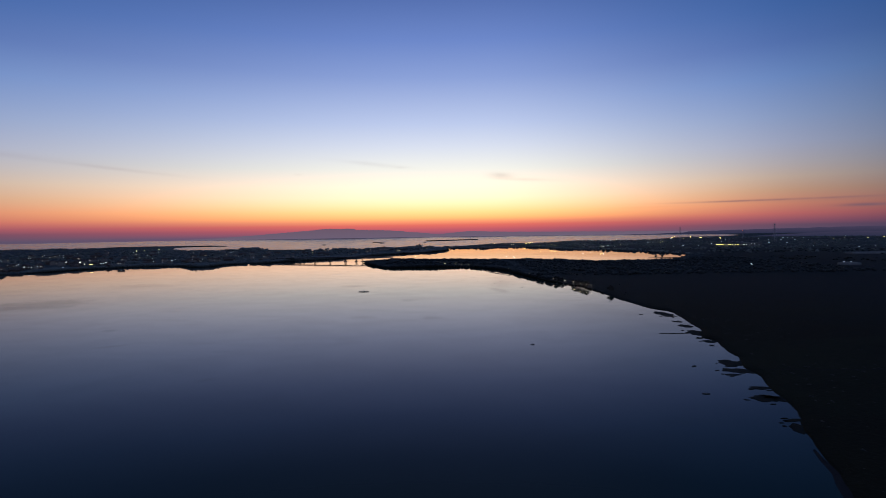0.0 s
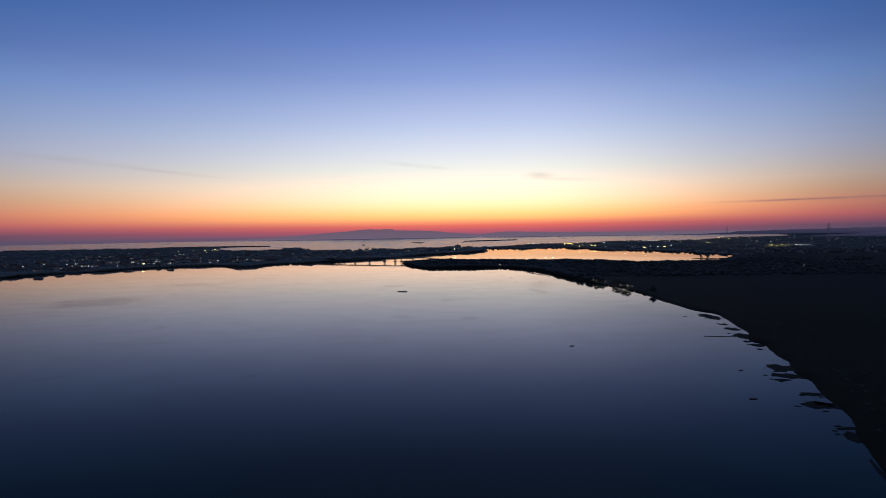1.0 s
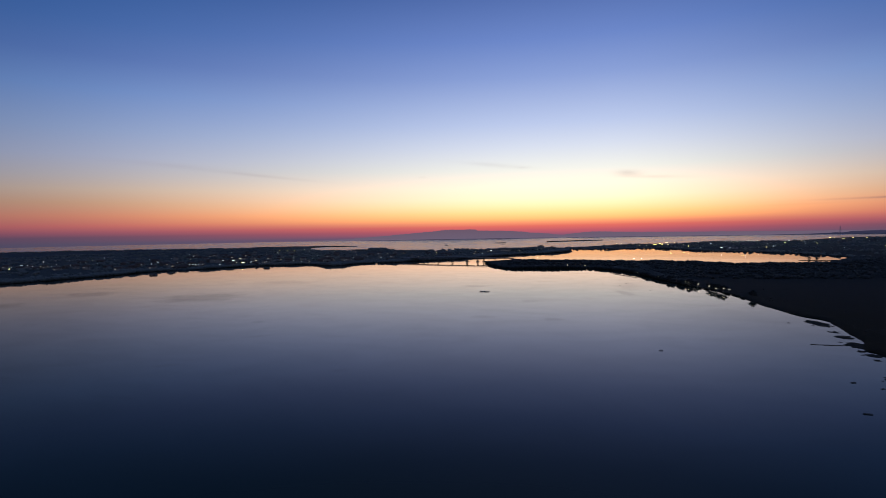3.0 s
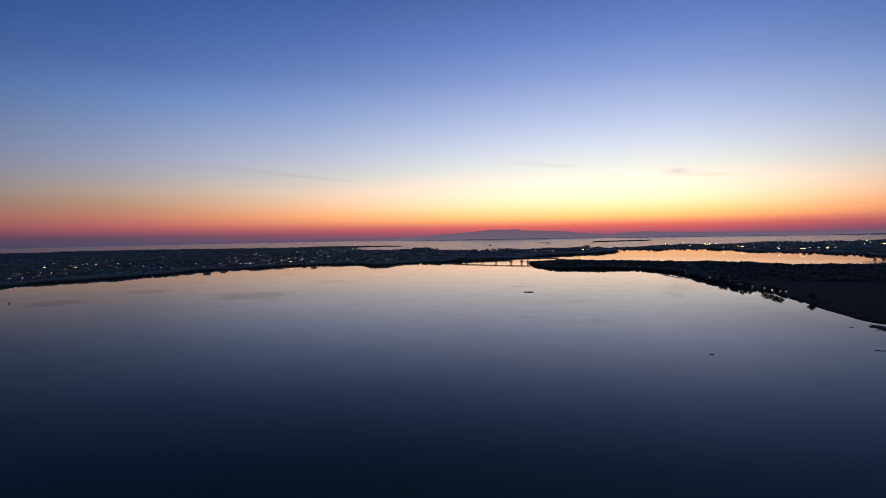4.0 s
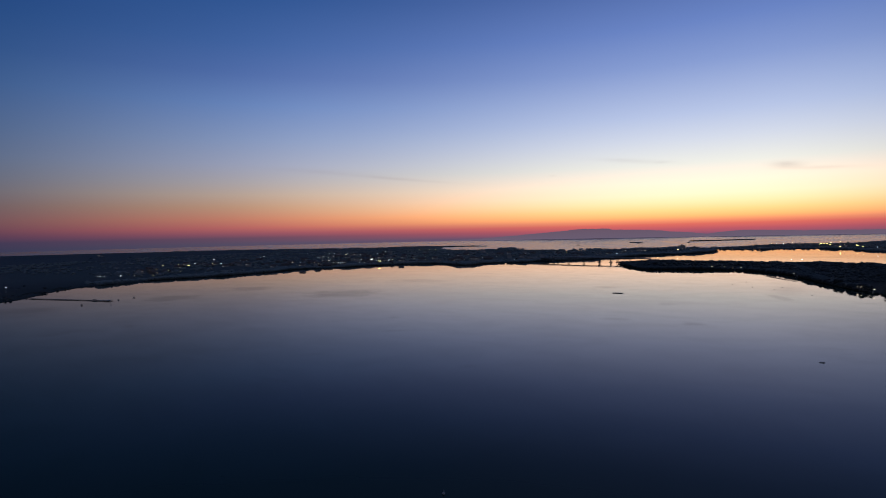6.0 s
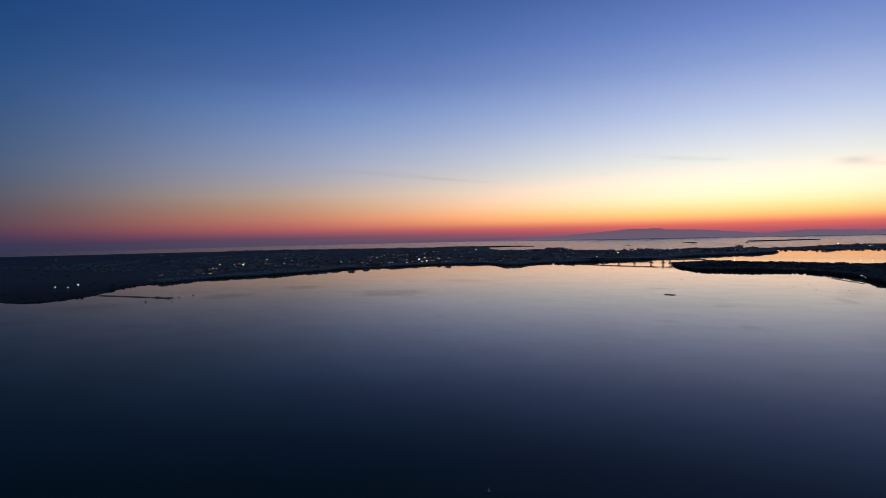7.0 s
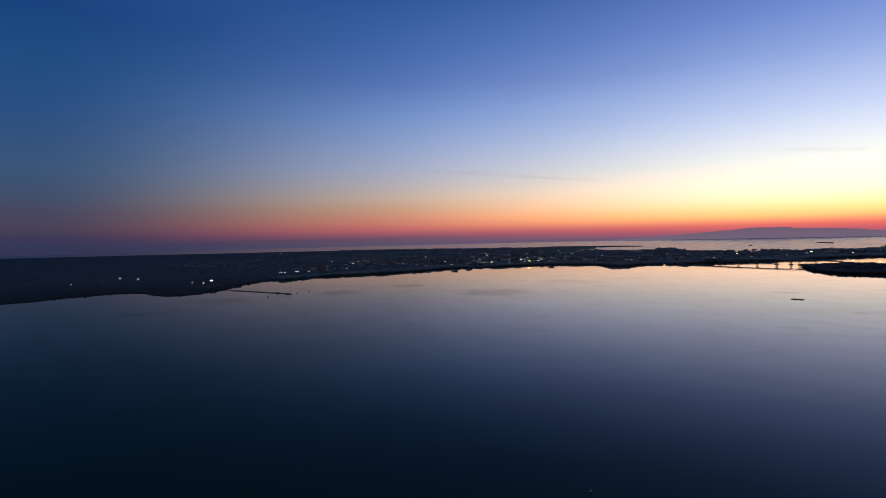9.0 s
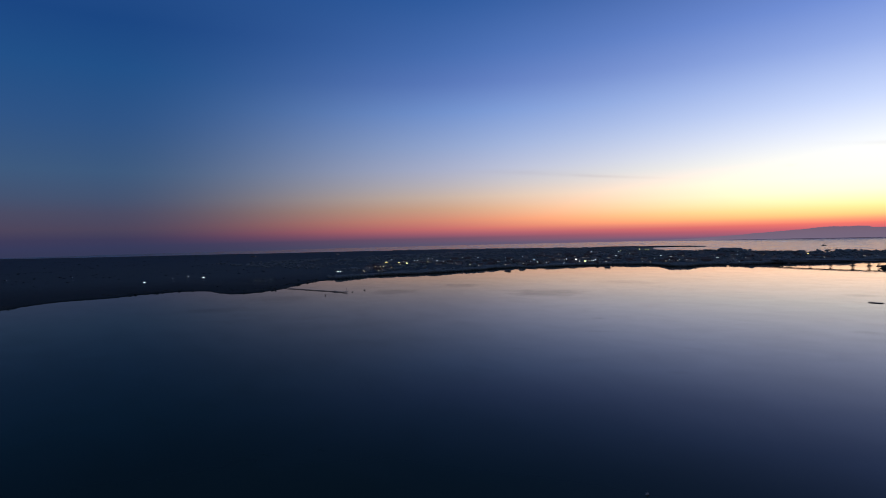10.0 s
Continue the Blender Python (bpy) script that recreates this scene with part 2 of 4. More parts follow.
WATER = water_material()
# the last argument holds the ground's painted haze, from each distance outward
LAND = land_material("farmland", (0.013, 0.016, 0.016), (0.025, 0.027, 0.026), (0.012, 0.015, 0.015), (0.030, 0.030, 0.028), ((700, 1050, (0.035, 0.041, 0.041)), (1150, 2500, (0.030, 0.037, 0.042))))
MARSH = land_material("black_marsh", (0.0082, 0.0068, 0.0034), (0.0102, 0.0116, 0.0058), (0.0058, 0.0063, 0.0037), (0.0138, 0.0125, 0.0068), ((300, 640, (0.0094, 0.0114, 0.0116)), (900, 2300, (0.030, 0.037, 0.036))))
# town and far crowns are paler than the peninsula's: distance haze in the colour
LEAF = leaf_material("hazed_broadleaf_crowns", (0.076, 0.086, 0.080), (0.084, 0.094, 0.086), (0.088, 0.097, 0.086))
DARK_LEAF = leaf_material("unhazed_crowns", (0.015, 0.0175, 0.016), (0.018, 0.021, 0.019), (0.020, 0.023, 0.020))
TOWN_LEAF = leaf_material("hazed_town_crowns", (0.064, 0.073, 0.067), (0.072, 0.081, 0.073), (0.077, 0.086, 0.075))
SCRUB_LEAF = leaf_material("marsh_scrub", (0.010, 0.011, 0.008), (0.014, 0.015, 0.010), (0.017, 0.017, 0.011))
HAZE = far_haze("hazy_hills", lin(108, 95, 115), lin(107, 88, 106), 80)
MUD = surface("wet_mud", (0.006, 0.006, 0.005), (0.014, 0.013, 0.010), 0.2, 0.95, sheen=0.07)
REED = surface("reed_stems", (0.02, 0.02, 0.010), (0.05, 0.045, 0.024), 0.4, 0.9)
BARK = surface("bark", (0.02, 0.016, 0.012), (0.06, 0.05, 0.04), 1.0, 0.9)
CONCRETE = surface("weathered_concrete", (0.050, 0.046, 0.042), (0.10, 0.092, 0.084), 0.25, 0.9, sheen=0.1)
ASPHALT = surface("asphalt", (0.035, 0.035, 0.036), (0.06, 0.06, 0.06), 0.3, 0.9)
STEEL = surface("galvanised_steel", (0.18, 0.18, 0.19), (0.32, 0.32, 0.33), 0.8, 0.5, 0.7)
TIMBER = surface("grey_timber", (0.05, 0.042, 0.034), (0.13, 0.11, 0.09), 0.7, 0.85)
PLASTER = surface("pale_plaster", (0.12, 0.115, 0.105), (0.20, 0.19, 0.17), 0.3, 0.9, sheen=0.1)
BRICKWORK = surface("brown_brick", (0.055, 0.045, 0.040), (0.10, 0.080, 0.066), 0.5, 0.95, sheen=0.05)
ROOF = surface("clay_roof", (0.045, 0.036, 0.033), (0.085, 0.064, 0.055), 0.6, 0.95, sheen=0.05)
SHEET = surface("corrugated_sheet", (0.05, 0.055, 0.06), (0.10, 0.105, 0.11), 0.3, 0.7, 0.2, sheen=0.15)
HULL = surface("tarred_hull", (0.012, 0.012, 0.013), (0.05, 0.05, 0.05), 0.8, 0.6)
FILM = surface("greenhouse_film", (0.06, 0.06, 0.056), (0.11, 0.11, 0.10), 0.2, 0.8)
GLASS, gk, gb = material("dark_window_glass")
gb.inputs["Base Color"].default_value = (0.01, 0.012, 0.015, 1)
gb.inputs["Roughness"].default_value = 0.08
WARM = glow("sodium_lamp", (1.0, 0.84, 0.40), 7)
WHITE = glow("white_lamp", (0.94, 1.0, 0.88), 6.5)
COOL = glow("cool_lamp", (0.80, 0.98, 0.96), 4.5)
FLOOD_WARM = glow("sodium_floodlight", (1.0, 0.76, 0.18), 13)
FLOOD_WHITE = glow("white_floodlight", (1.0, 0.97, 0.84), 10)
DIM = glow("dim_white_lamp", (0.80, 0.98, 0.94), 3.2)
DIM_WARM = glow("dim_orange_lamp", (1.0, 0.84, 0.46), 3.2)
FLOOD_QUAY = glow("pale_yellow_floodlight", (1.0, 0.82, 0.30), 20)
PROM = glow("promenade_lamp", (1.0, 0.86, 0.52), 4.2)
RED_LAMP = glow("red_beacon", (1.0, 0.12, 0.06), 5)
LIT = glow("lit_window", (1.0, 0.84, 0.52), 0.6)


# ---- building helpers ----
def mesh_object(name, bm, mat, parent=None, label=""):
    me = bpy.data.meshes.new(name)
    bm.to_mesh(me)
    bm.free()
    me.materials.append(mat)
    ob = new(name, me)
    if parent:
        ob.parent = parent
    return tagged(ob, label)


def part(name, bm, mat, parent, label=""):
    return mesh_object(name, bm, mat, parent, label)


def from_arrays(name, verts, faces, mat, smooth=False):
    me = bpy.data.meshes.new(name)
    me.from_pydata([tuple(v) for v in verts], [], [tuple(f) for f in faces])
    me.materials.append(mat)
    if smooth:
        me.polygons.foreach_set("use_smooth", [True] * len(me.polygons))
    return new(name, me)


def thing(name, label, category, x=0, y=0, z=0, turn=0, group=""):
    ob = new(name)
    ob.empty_display_size = 0.5
    ob.matrix_basis = pose(x, y, z, 0, 0, turn)
    return tagged(ob, label, category, group)


def box(bm, x0, y0, z0, x1, y1, z1, bevel=0.0, m=None):
    r = bmesh.ops.create_cube(bm, size=1)
    place = Matrix.Translation(((x0 + x1) / 2, (y0 + y1) / 2, (z0 + z1) / 2)) @ Matrix.Diagonal((x1 - x0, y1 - y0, z1 - z0, 1))
    bmesh.ops.transform(bm, matrix=(m or Matrix()) @ place, verts=r["verts"])
    if bevel:
        es = list({e for v in r["verts"] for e in v.link_edges})
        bmesh.ops.bevel(bm, geom=es, offset=bevel, segments=1, affect="EDGES")
    return bm


def rod(bm, a, b, r0, r1=None, n=6):
    a, b = Vector(a), Vector(b)
    d = b - a
    m = Matrix.Translation((a + b) / 2) @ d.to_track_quat("Z", "Y").to_matrix().to_4x4()
    bmesh.ops.create_cone(bm, cap_ends=True, segments=n, radius1=r0, radius2=r0 if r1 is None else r1, depth=d.length, matrix=m)
    return bm


def spline(pts, step, closed=False):
    """A smooth line through the points, with a point about every step metres."""
    n = len(pts)
    out = []
    for i in range(n if closed else n - 1):
        if closed:
            p = [Vector(pts[(i + j) % n]) for j in (-1, 0, 1, 2)]
        else:
            p = [Vector(pts[max(0, min(n - 1, i + j))]) for j in (-1, 0, 1, 2)]
        k = max(1, int((p[2] - p[1]).length / step))
        for s in range(k):
            t = s / k
            out.append(0.5 * (2 * p[1] + (p[2] - p[0]) * t + (2 * p[0] - 5 * p[1] + 4 * p[2] - p[3]) * t * t + (3 * p[1] - p[0] - 3 * p[2] + p[3]) * t ** 3))
    if not closed:
        out.append(Vector(pts[-1]))
    return out


def rough_line(line, amount, size, seed):
    """Shifts a line's points by a smooth noise, as a shore wanders."""
    out = []
    for p in line:
        far = min(1.0, 0.25 + p.length / 900)
        n1 = noise.noise_vector(Vector((p.x / size, p.y / size, seed)))
        n2 = noise.noise_vector(Vector((p.x / size * 3.7, p.y / size * 3.7, seed + 9)))
        n3 = noise.noise_vector(Vector((p.x / size * 13, p.y / size * 13, seed + 4)))
        out.append(p + (n1.xy + 0.45 * n2.xy + 0.22 * n3.xy) * amount * far)
    return out


def inside(x, y, ring):
    hit = False
    j = len(ring) - 1
    for i in range(len(ring)):
        a, b = ring[i], ring[j]
        if (a[1] > y) != (b[1] > y) and x < (b[0] - a[0]) * (y - a[1]) / (b[1] - a[1]) + a[0]:
            hit = not hit
        j = i
    return hit


def land(name, ring, label, rise=1.0, bank=5.0, mat=LAND, kind="structure", category="ground"):
    """A flat sheet of land: a shelving bank that dips under the water and a level top."""
    from mathutils.geometry import tessellate_polygon
    n = len(ring)
    area = sum(ring[i].x * ring[(i + 1) % n].y - ring[(i + 1) % n].x * ring[i].y for i in range(n))
    if area < 0:
        ring = ring[::-1]
    inner, mid = [], []
    for i in range(n):
        d = (ring[(i + 1) % n] - ring[i - 1])
        d = d.normalized() if d.length > 1e-6 else Vector((1, 0))
        nrm = Vector((-d.y, d.x))
        inner.append(ring[i] + nrm * bank)
        mid.append(ring[i] + nrm * bank * 0.35)
    verts = [(p.x, p.y, -0.8) for p in ring] + [(p.x, p.y, rise * 0.45) for p in mid] + [(p.x, p.y, rise) for p in inner]
    faces = []
    for k in (0, 1):
        for i in range(n):
            j = (i + 1) % n
            faces.append((k * n + i, k * n + j, (k + 1) * n + j, (k + 1) * n + i))
    faces += [tuple(2 * n + q for q in f) for f in tessellate_polygon([[Vector((p.x, p.y, 0)) for p in inner]])]
    ob = from_arrays(name, verts, faces, mat)
    return tagged(ob, label, category, kind=kind)


# ---- water, land and far hills ----
RIM = 4960
bm = bmesh.new()
bmesh.ops.create_circle(bm, cap_ends=True, cap_tris=True, segments=180, radius=RIM)
tagged(mesh_object("water", bm, WATER), "calm lagoon and sea mirroring the dusk sky", "water", kind="structure")

WEST_NEAR = [(-450, -350), (-545, -240), (-600, -80), (-641, 41), (-665, 65), (-690, 95), (-685, 142), (-699, 176), (-697, 221), (-670, 240), (-637, 237), (-607, 242),
             (-597, 256), (-606, 288), (-624, 319), (-651, 349), (-690, 399), (-701, 442), (-703, 490), (-706, 530), (-676, 588), (-663, 640),
             (-652, 694), (-661, 740), (-652, 779), (-608, 818), (-581, 887), (-552, 919), (-494, 955), (-458, 950)]
WEST_MID = [(-425, 925), (-398, 910), (-384, 922), (-386, 962), (-364, 990), (-324, 1002), (-304, 1042), (-288, 1066), (-262, 1084), (-234, 1112), (-204, 1165), (-158, 1249),
            (-114, 1322), (-62, 1373), (0, 1490), (8, 1560), (-22, 1690), (-83, 1790), (-151, 1745), (-275, 1650), (-367, 1615), (-518, 1671), (-600, 1735), (-674, 1760)]
WEST_FAR = [(-713, 1732), (-774, 1732), (-844, 1783), (-900, 1830), (-1030, 2120), (-1150, 2200), (-1300, 2220), (-1487, 2179), (-1932, 2077), (-2397, 1892), (-2689, 1715), (-2903, 1478), (-3300, 1180), (-3655, 798), (-4373, 340),
            (-4830, 150), (-4700, -1200), (-3500, -3300), (-450, -4800)]
EAST_BAY = [(-137, 992), (-131, 950), (-104, 868), (-82, 826), (-48, 828), (4, 830), (38, 816), (68, 782), (84, 740), (92, 690), (102, 629),
            (112, 585), (120, 549), (131, 502), (133, 459), (135, 422), (139, 380), (147, 366), (146, 351), (142, 330), (138, 310), (135, 297), (128, 280), (129, 268),
            (123, 247), (121, 232), (115, 217), (115, 208), (111, 196), (106, 180), (103, 170), (98.5, 159), (94, 149), (90, 139), (84.5, 126), (79, 112), (62, 70), (48, 20),
            (40, -60), (10, -180), (-80, -300), (-260, -380)]
EAST_FAR = [(-450, -350), (-450, -4800), (3000, -3800), (4750, -1000), (4400, 2100), (2450, 4200), (1850, 3450), (1590, 3130), (1390, 3090), (1200, 2860), (1100, 2740),
            (900, 2480), (770, 2420), (650, 2530), (560, 2490), (479, 2340), (402, 2210), (260, 2190), (156, 2080), (64, 1920), (0, 1830), (14, 1728)]
EAST_LAGOON = [(20, 1662), (111, 1643), (200, 1680), (279, 1640), (322, 1461), (379, 1397), (431, 1338), (458, 1226), (484, 1131), (478, 1080),
               (446, 1010), (406, 960), (369, 925), (326, 905), (263, 895), (239, 910), (200, 938), (112, 980), (84, 990), (-25, 1028), (-88, 1032)]
west_ring = rough_line(spline(WEST_NEAR + WEST_MID + WEST_FAR, 9, True), 5, 60, 3)
east_ring = rough_line(spline(EAST_BAY + EAST_FAR + EAST_LAGOON, 3.5, True), 4, 40, 7)
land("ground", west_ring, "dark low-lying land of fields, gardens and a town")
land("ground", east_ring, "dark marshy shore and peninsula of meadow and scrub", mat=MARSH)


def bar(name, pts, label, wobble=6, rise=0.9, bank=8, mat=MUD, category="islet", group="islets"):
    ring = rough_line(spline(pts, 5, True), wobble, 25, len(label))
    ob = land(name, ring, label, rise, bank, mat, "", category)
    return tagged(ob, group=group)


# far sand spit and low islets out at sea
bar("sand_spit", [(-908, 2330), (-980, 2400), (-1093, 2440), (-1200, 2400), (-1384, 2400), (-1390, 2260), (-1150, 2225), (-1065, 2260), (-1036, 2318), (-962, 2338)], "low sand spit reaching into the sea", 4, 2.5, 6)
bar("islet", [(-90, 2890), (-20, 2960), (180, 3109), (182, 3090), (20, 2930), (-60, 2860)], "long low dark islet in the sea", 4, 4.0, 5)
bar("islet", [(-342, 2715), (-320, 2735), (-290, 2746), (-285, 2730), (-330, 2700)], "small low dark islet in the sea", 3, 2.5, 4)


def ridge(name, tops, radius, label, mat=HAZE):
    """A chain of hills on the far shore: bearings in degrees and heights."""
    bm = bmesh.new()
    n = 300
    az = np.linspace(tops[0][0], tops[-1][0], n + 1)
    hs = np.interp(az, [p[0] for p in tops], [p[1] for p in tops])
    low, high = [], []
    for a, h in zip(az, hs):
        h += min(h, 30) * (0.10 * noise.noise((a * 1.3, radius, 1)) + 0.06 * noise.noise((a * 4, radius, 2)))
        x, y = math.sin(radians(a)), math.cos(radians(a))
        low.append(bm.verts.new((radius * x, radius * y, -1)))
        high.append((bm.verts.new(((radius + 60) * x, (radius + 60) * y, h)), bm.verts.new(((radius + 130) * x, (radius + 130) * y, -1))))
    for i in range(n):
        bm.faces.new((low[i], low[i + 1], high[i + 1][0], high[i][0]))
        bm.faces.new((high[i][0], high[i + 1][0], high[i + 1][1], high[i][1]))
    return tagged(mesh_object(name, bm, mat), label, "hills", kind="structure")


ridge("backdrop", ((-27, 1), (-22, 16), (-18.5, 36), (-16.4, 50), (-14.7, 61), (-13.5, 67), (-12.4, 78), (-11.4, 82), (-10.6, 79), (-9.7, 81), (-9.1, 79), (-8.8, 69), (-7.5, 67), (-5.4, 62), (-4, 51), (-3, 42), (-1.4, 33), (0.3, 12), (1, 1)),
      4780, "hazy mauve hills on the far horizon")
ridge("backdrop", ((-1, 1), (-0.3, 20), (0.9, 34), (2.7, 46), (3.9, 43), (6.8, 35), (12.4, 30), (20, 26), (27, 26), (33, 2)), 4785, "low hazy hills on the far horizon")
# glowing ridges standing in for the navy haze bank over the far plain
NAVY = far_haze("navy_haze_band", lin(36, 42, 64), lin(70, 61, 86), 56)
ridge("backdrop", ((29, 1), (31, 10), (35, 22), (41, 27), (50, 24), (62, 20), (75, 14), (85, 1)), 3300, "dark blue band of painted haze beyond the plain", NAVY)
ridge("backdrop", ((17, 1), (22, 14), (27, 27), (33, 38), (38, 46), (44, 50), (52, 40), (60, 25), (66, 2)), 4770, "dark blue band of painted haze on the horizon", NAVY)


# ---- woods: uncountable far trees ----
def ico(sub):
    bm = bmesh.new()
    bmesh.ops.create_icosphere(bm, subdivisions=sub, radius=1)
    v = np.array([p.co[:] for p in bm.verts])
    f = np.array([[q.index for q in g.verts] for g in bm.faces])
    bm.free()
    return v, f


ICO = {1: ico(1), 2: ico(2)}
rng = np.random.default_rng(4)


def woods(name, places, label, sub=1, clumps=2, mat=None):
    """Joined crowns of broadleaf trees at (x, y, height)."""
    tv, tf = ICO[sub]
    round_ = np.hypot(tv[:, 0], tv[:, 1])
    skirt = np.where(((tv[:, 2] < 0) & (round_ > 0.1))[:, None], tv / np.maximum(round_, 0.1)[:, None] * (1, 1, 0) + tv * (0, 0, 1), tv)
    vs, fs, base = [], [], 0
    for x, y, h in places:
        for c in range(clumps):
            wide, tall = h * rng.uniform(0.42, 0.66, 2) * (0.7 if c else 1.0), h * (rng.uniform(0.22, 0.34) if c else 0.52)
            off = rng.normal(0, 0.34 * h, 2) if c else (0, 0)
            mid = (h * rng.uniform(0.95, 1.05) - tall - rng.uniform(0.0, 0.22) * h) if c else h * 0.46
            v = (tv if c else skirt) * (1 + rng.normal(0, 0.12, (len(tv), 1))) * (wide[0], wide[1], tall)
            vs.append(v + (x + off[0], y + off[1], max(0.6, mid)))
            fs.append(tf + base)
            base += len(tv)
    ob = from_arrays(name, np.concatenate(vs), np.concatenate(fs).tolist(), mat or LEAF, True)
    return tagged(ob, label, "woods", kind="stuff")


def canopy(x, y, lo, hi):
    """A tree's height: the wood's top rolls, and single trees stand out a little."""
    roll = 0.5 + 0.75 * noise.noise((x / 26, y / 26, 4)) + 0.35 * noise.noise((x / 70, y / 70, 6))
    return lo + (hi - lo) * min(1.15, max(0.0, roll)) + rng.normal(0, 0.07) * hi


def belt(line, n, width, lo, hi, ring, back=3):
    """Places for n trees in a belt along a shore, inside the ring."""
    out = []
    seg = [(line[i + 1] - line[i]).length for i in range(len(line) - 1)]
    cum = np.cumsum([0] + seg)
    tries = 0
    while len(out) < n and tries < n * 8:
        tries += 1
        s = rng.uniform(0, cum[-1])
        i = min(len(seg) - 1, int(np.searchsorted(cum, s)) - 1)
        i = max(0, i)
        p = line[i].lerp(line[i + 1], (s - cum[i]) / max(seg[i], 1e-6))
        d = (line[i + 1] - line[i]).normalized()
        q = p + Vector((-d.y, d.x)) * rng.choice((-1, 1)) * (back + abs(rng.normal(0, width)))
        thick = 0.55 + 0.9 * noise.noise((q.x / 60, q.y / 60, 5))
        if inside(q.x, q.y, ring) and rng.uniform() < 0.35 + thick:
            out.append((q.x, q.y, canopy(q.x, q.y, lo, hi) * (0.8 + 0.4 * max(0, thick))))
    return out


def scatter(x0, y0, x1, y1, n, lo, hi, ring, size=140, clear=0.0):
    out = []
    tries = 0
    while len(out) < n and tries < n * 12:
        tries += 1
        x, y = rng.uniform(x0, x1), rng.uniform(y0, y1)
        if noise.noise((x / size, y / size, 2)) < clear or not inside(x, y, ring):
            continue
        out.append((x, y, canopy(x, y, lo, hi)))
    return out


wr = [(p.x, p.y) for p in west_ring][::2]
spit = [(-908, 2330), (-980, 2400), (-1093, 2440), (-1200, 2400), (-1384, 2400), (-1390, 2260), (-1150, 2225), (-1065, 2260), (-1036, 2318), (-962, 2338)]
er = [(p.x, p.y) for p in east_ring][::4]
line = lambda pts: spline(pts, 12)
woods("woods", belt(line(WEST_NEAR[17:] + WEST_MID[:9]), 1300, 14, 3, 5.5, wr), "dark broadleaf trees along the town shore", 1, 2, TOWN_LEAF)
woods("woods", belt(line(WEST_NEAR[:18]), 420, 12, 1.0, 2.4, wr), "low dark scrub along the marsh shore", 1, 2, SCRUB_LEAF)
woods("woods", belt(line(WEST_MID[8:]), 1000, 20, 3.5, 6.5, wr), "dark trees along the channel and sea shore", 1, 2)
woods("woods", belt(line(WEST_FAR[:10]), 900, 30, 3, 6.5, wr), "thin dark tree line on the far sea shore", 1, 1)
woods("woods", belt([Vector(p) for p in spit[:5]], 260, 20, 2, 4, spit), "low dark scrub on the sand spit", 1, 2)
def clump(x, y, rx, ry, n, lo, hi):
    return [(x + rng.normal(0, rx), y + rng.normal(0, ry), rng.uniform(lo, hi)) for _ in range(n)]


woods("woods", clump(-585, 1690, 16, 10, 60, 8, 12.5) + clump(-20, 1610, 14, 16, 50, 6, 9) + clump(-300, 1640, 22, 8, 30, 6, 9) + clump(-120, 1600, 22, 12, 40, 6, 9.5),
      "taller clumps of dark pines on the seaward shore", 1, 3)


def shore(ring, x0, y0, x1, y1):
    """The stretches of a shore inside a frame of the plan."""
    return [p for p in ring if x0 < p.x < x1 and y0 < p.y < y1]


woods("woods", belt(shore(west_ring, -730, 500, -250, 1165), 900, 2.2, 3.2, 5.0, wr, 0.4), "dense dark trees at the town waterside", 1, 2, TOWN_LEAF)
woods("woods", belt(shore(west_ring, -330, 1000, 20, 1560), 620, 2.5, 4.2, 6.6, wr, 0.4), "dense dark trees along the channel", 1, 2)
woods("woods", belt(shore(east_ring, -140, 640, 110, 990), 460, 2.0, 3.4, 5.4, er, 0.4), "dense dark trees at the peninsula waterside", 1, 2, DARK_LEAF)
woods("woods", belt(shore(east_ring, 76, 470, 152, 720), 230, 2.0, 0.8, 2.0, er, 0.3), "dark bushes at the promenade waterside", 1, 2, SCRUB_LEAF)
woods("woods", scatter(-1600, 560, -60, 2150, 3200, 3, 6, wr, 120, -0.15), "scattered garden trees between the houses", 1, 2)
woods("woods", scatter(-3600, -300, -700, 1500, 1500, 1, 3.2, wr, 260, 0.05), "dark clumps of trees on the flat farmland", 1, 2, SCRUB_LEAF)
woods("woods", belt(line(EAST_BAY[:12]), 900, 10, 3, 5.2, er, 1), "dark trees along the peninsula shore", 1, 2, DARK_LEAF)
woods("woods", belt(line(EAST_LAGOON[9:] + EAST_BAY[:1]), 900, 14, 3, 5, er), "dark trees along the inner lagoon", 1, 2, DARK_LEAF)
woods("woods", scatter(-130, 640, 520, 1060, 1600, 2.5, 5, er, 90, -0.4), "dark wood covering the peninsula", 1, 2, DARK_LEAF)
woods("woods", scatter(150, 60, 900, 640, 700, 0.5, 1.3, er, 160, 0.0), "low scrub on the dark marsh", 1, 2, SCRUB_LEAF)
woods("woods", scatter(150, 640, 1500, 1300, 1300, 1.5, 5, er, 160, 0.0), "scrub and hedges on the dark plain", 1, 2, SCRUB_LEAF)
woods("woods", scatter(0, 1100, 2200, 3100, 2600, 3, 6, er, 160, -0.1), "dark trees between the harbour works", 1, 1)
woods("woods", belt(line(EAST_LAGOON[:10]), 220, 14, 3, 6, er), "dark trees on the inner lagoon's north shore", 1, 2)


# ---- the bridge over the channel ----
BA, BB = Vector((-320, 1065)), Vector((-92, 1002))
ALONG = (BB - BA).normalized()
SPAN = (BB - BA).length
BRIDGE_TURN = math.degrees(math.atan2(ALONG.y, ALONG.x))


def deck_height(s):
    """The deck's top along the bridge: it rises gently over the fairway."""
    u = (s - 140) / SPAN
    return 8.1 - 5.0 * u * u


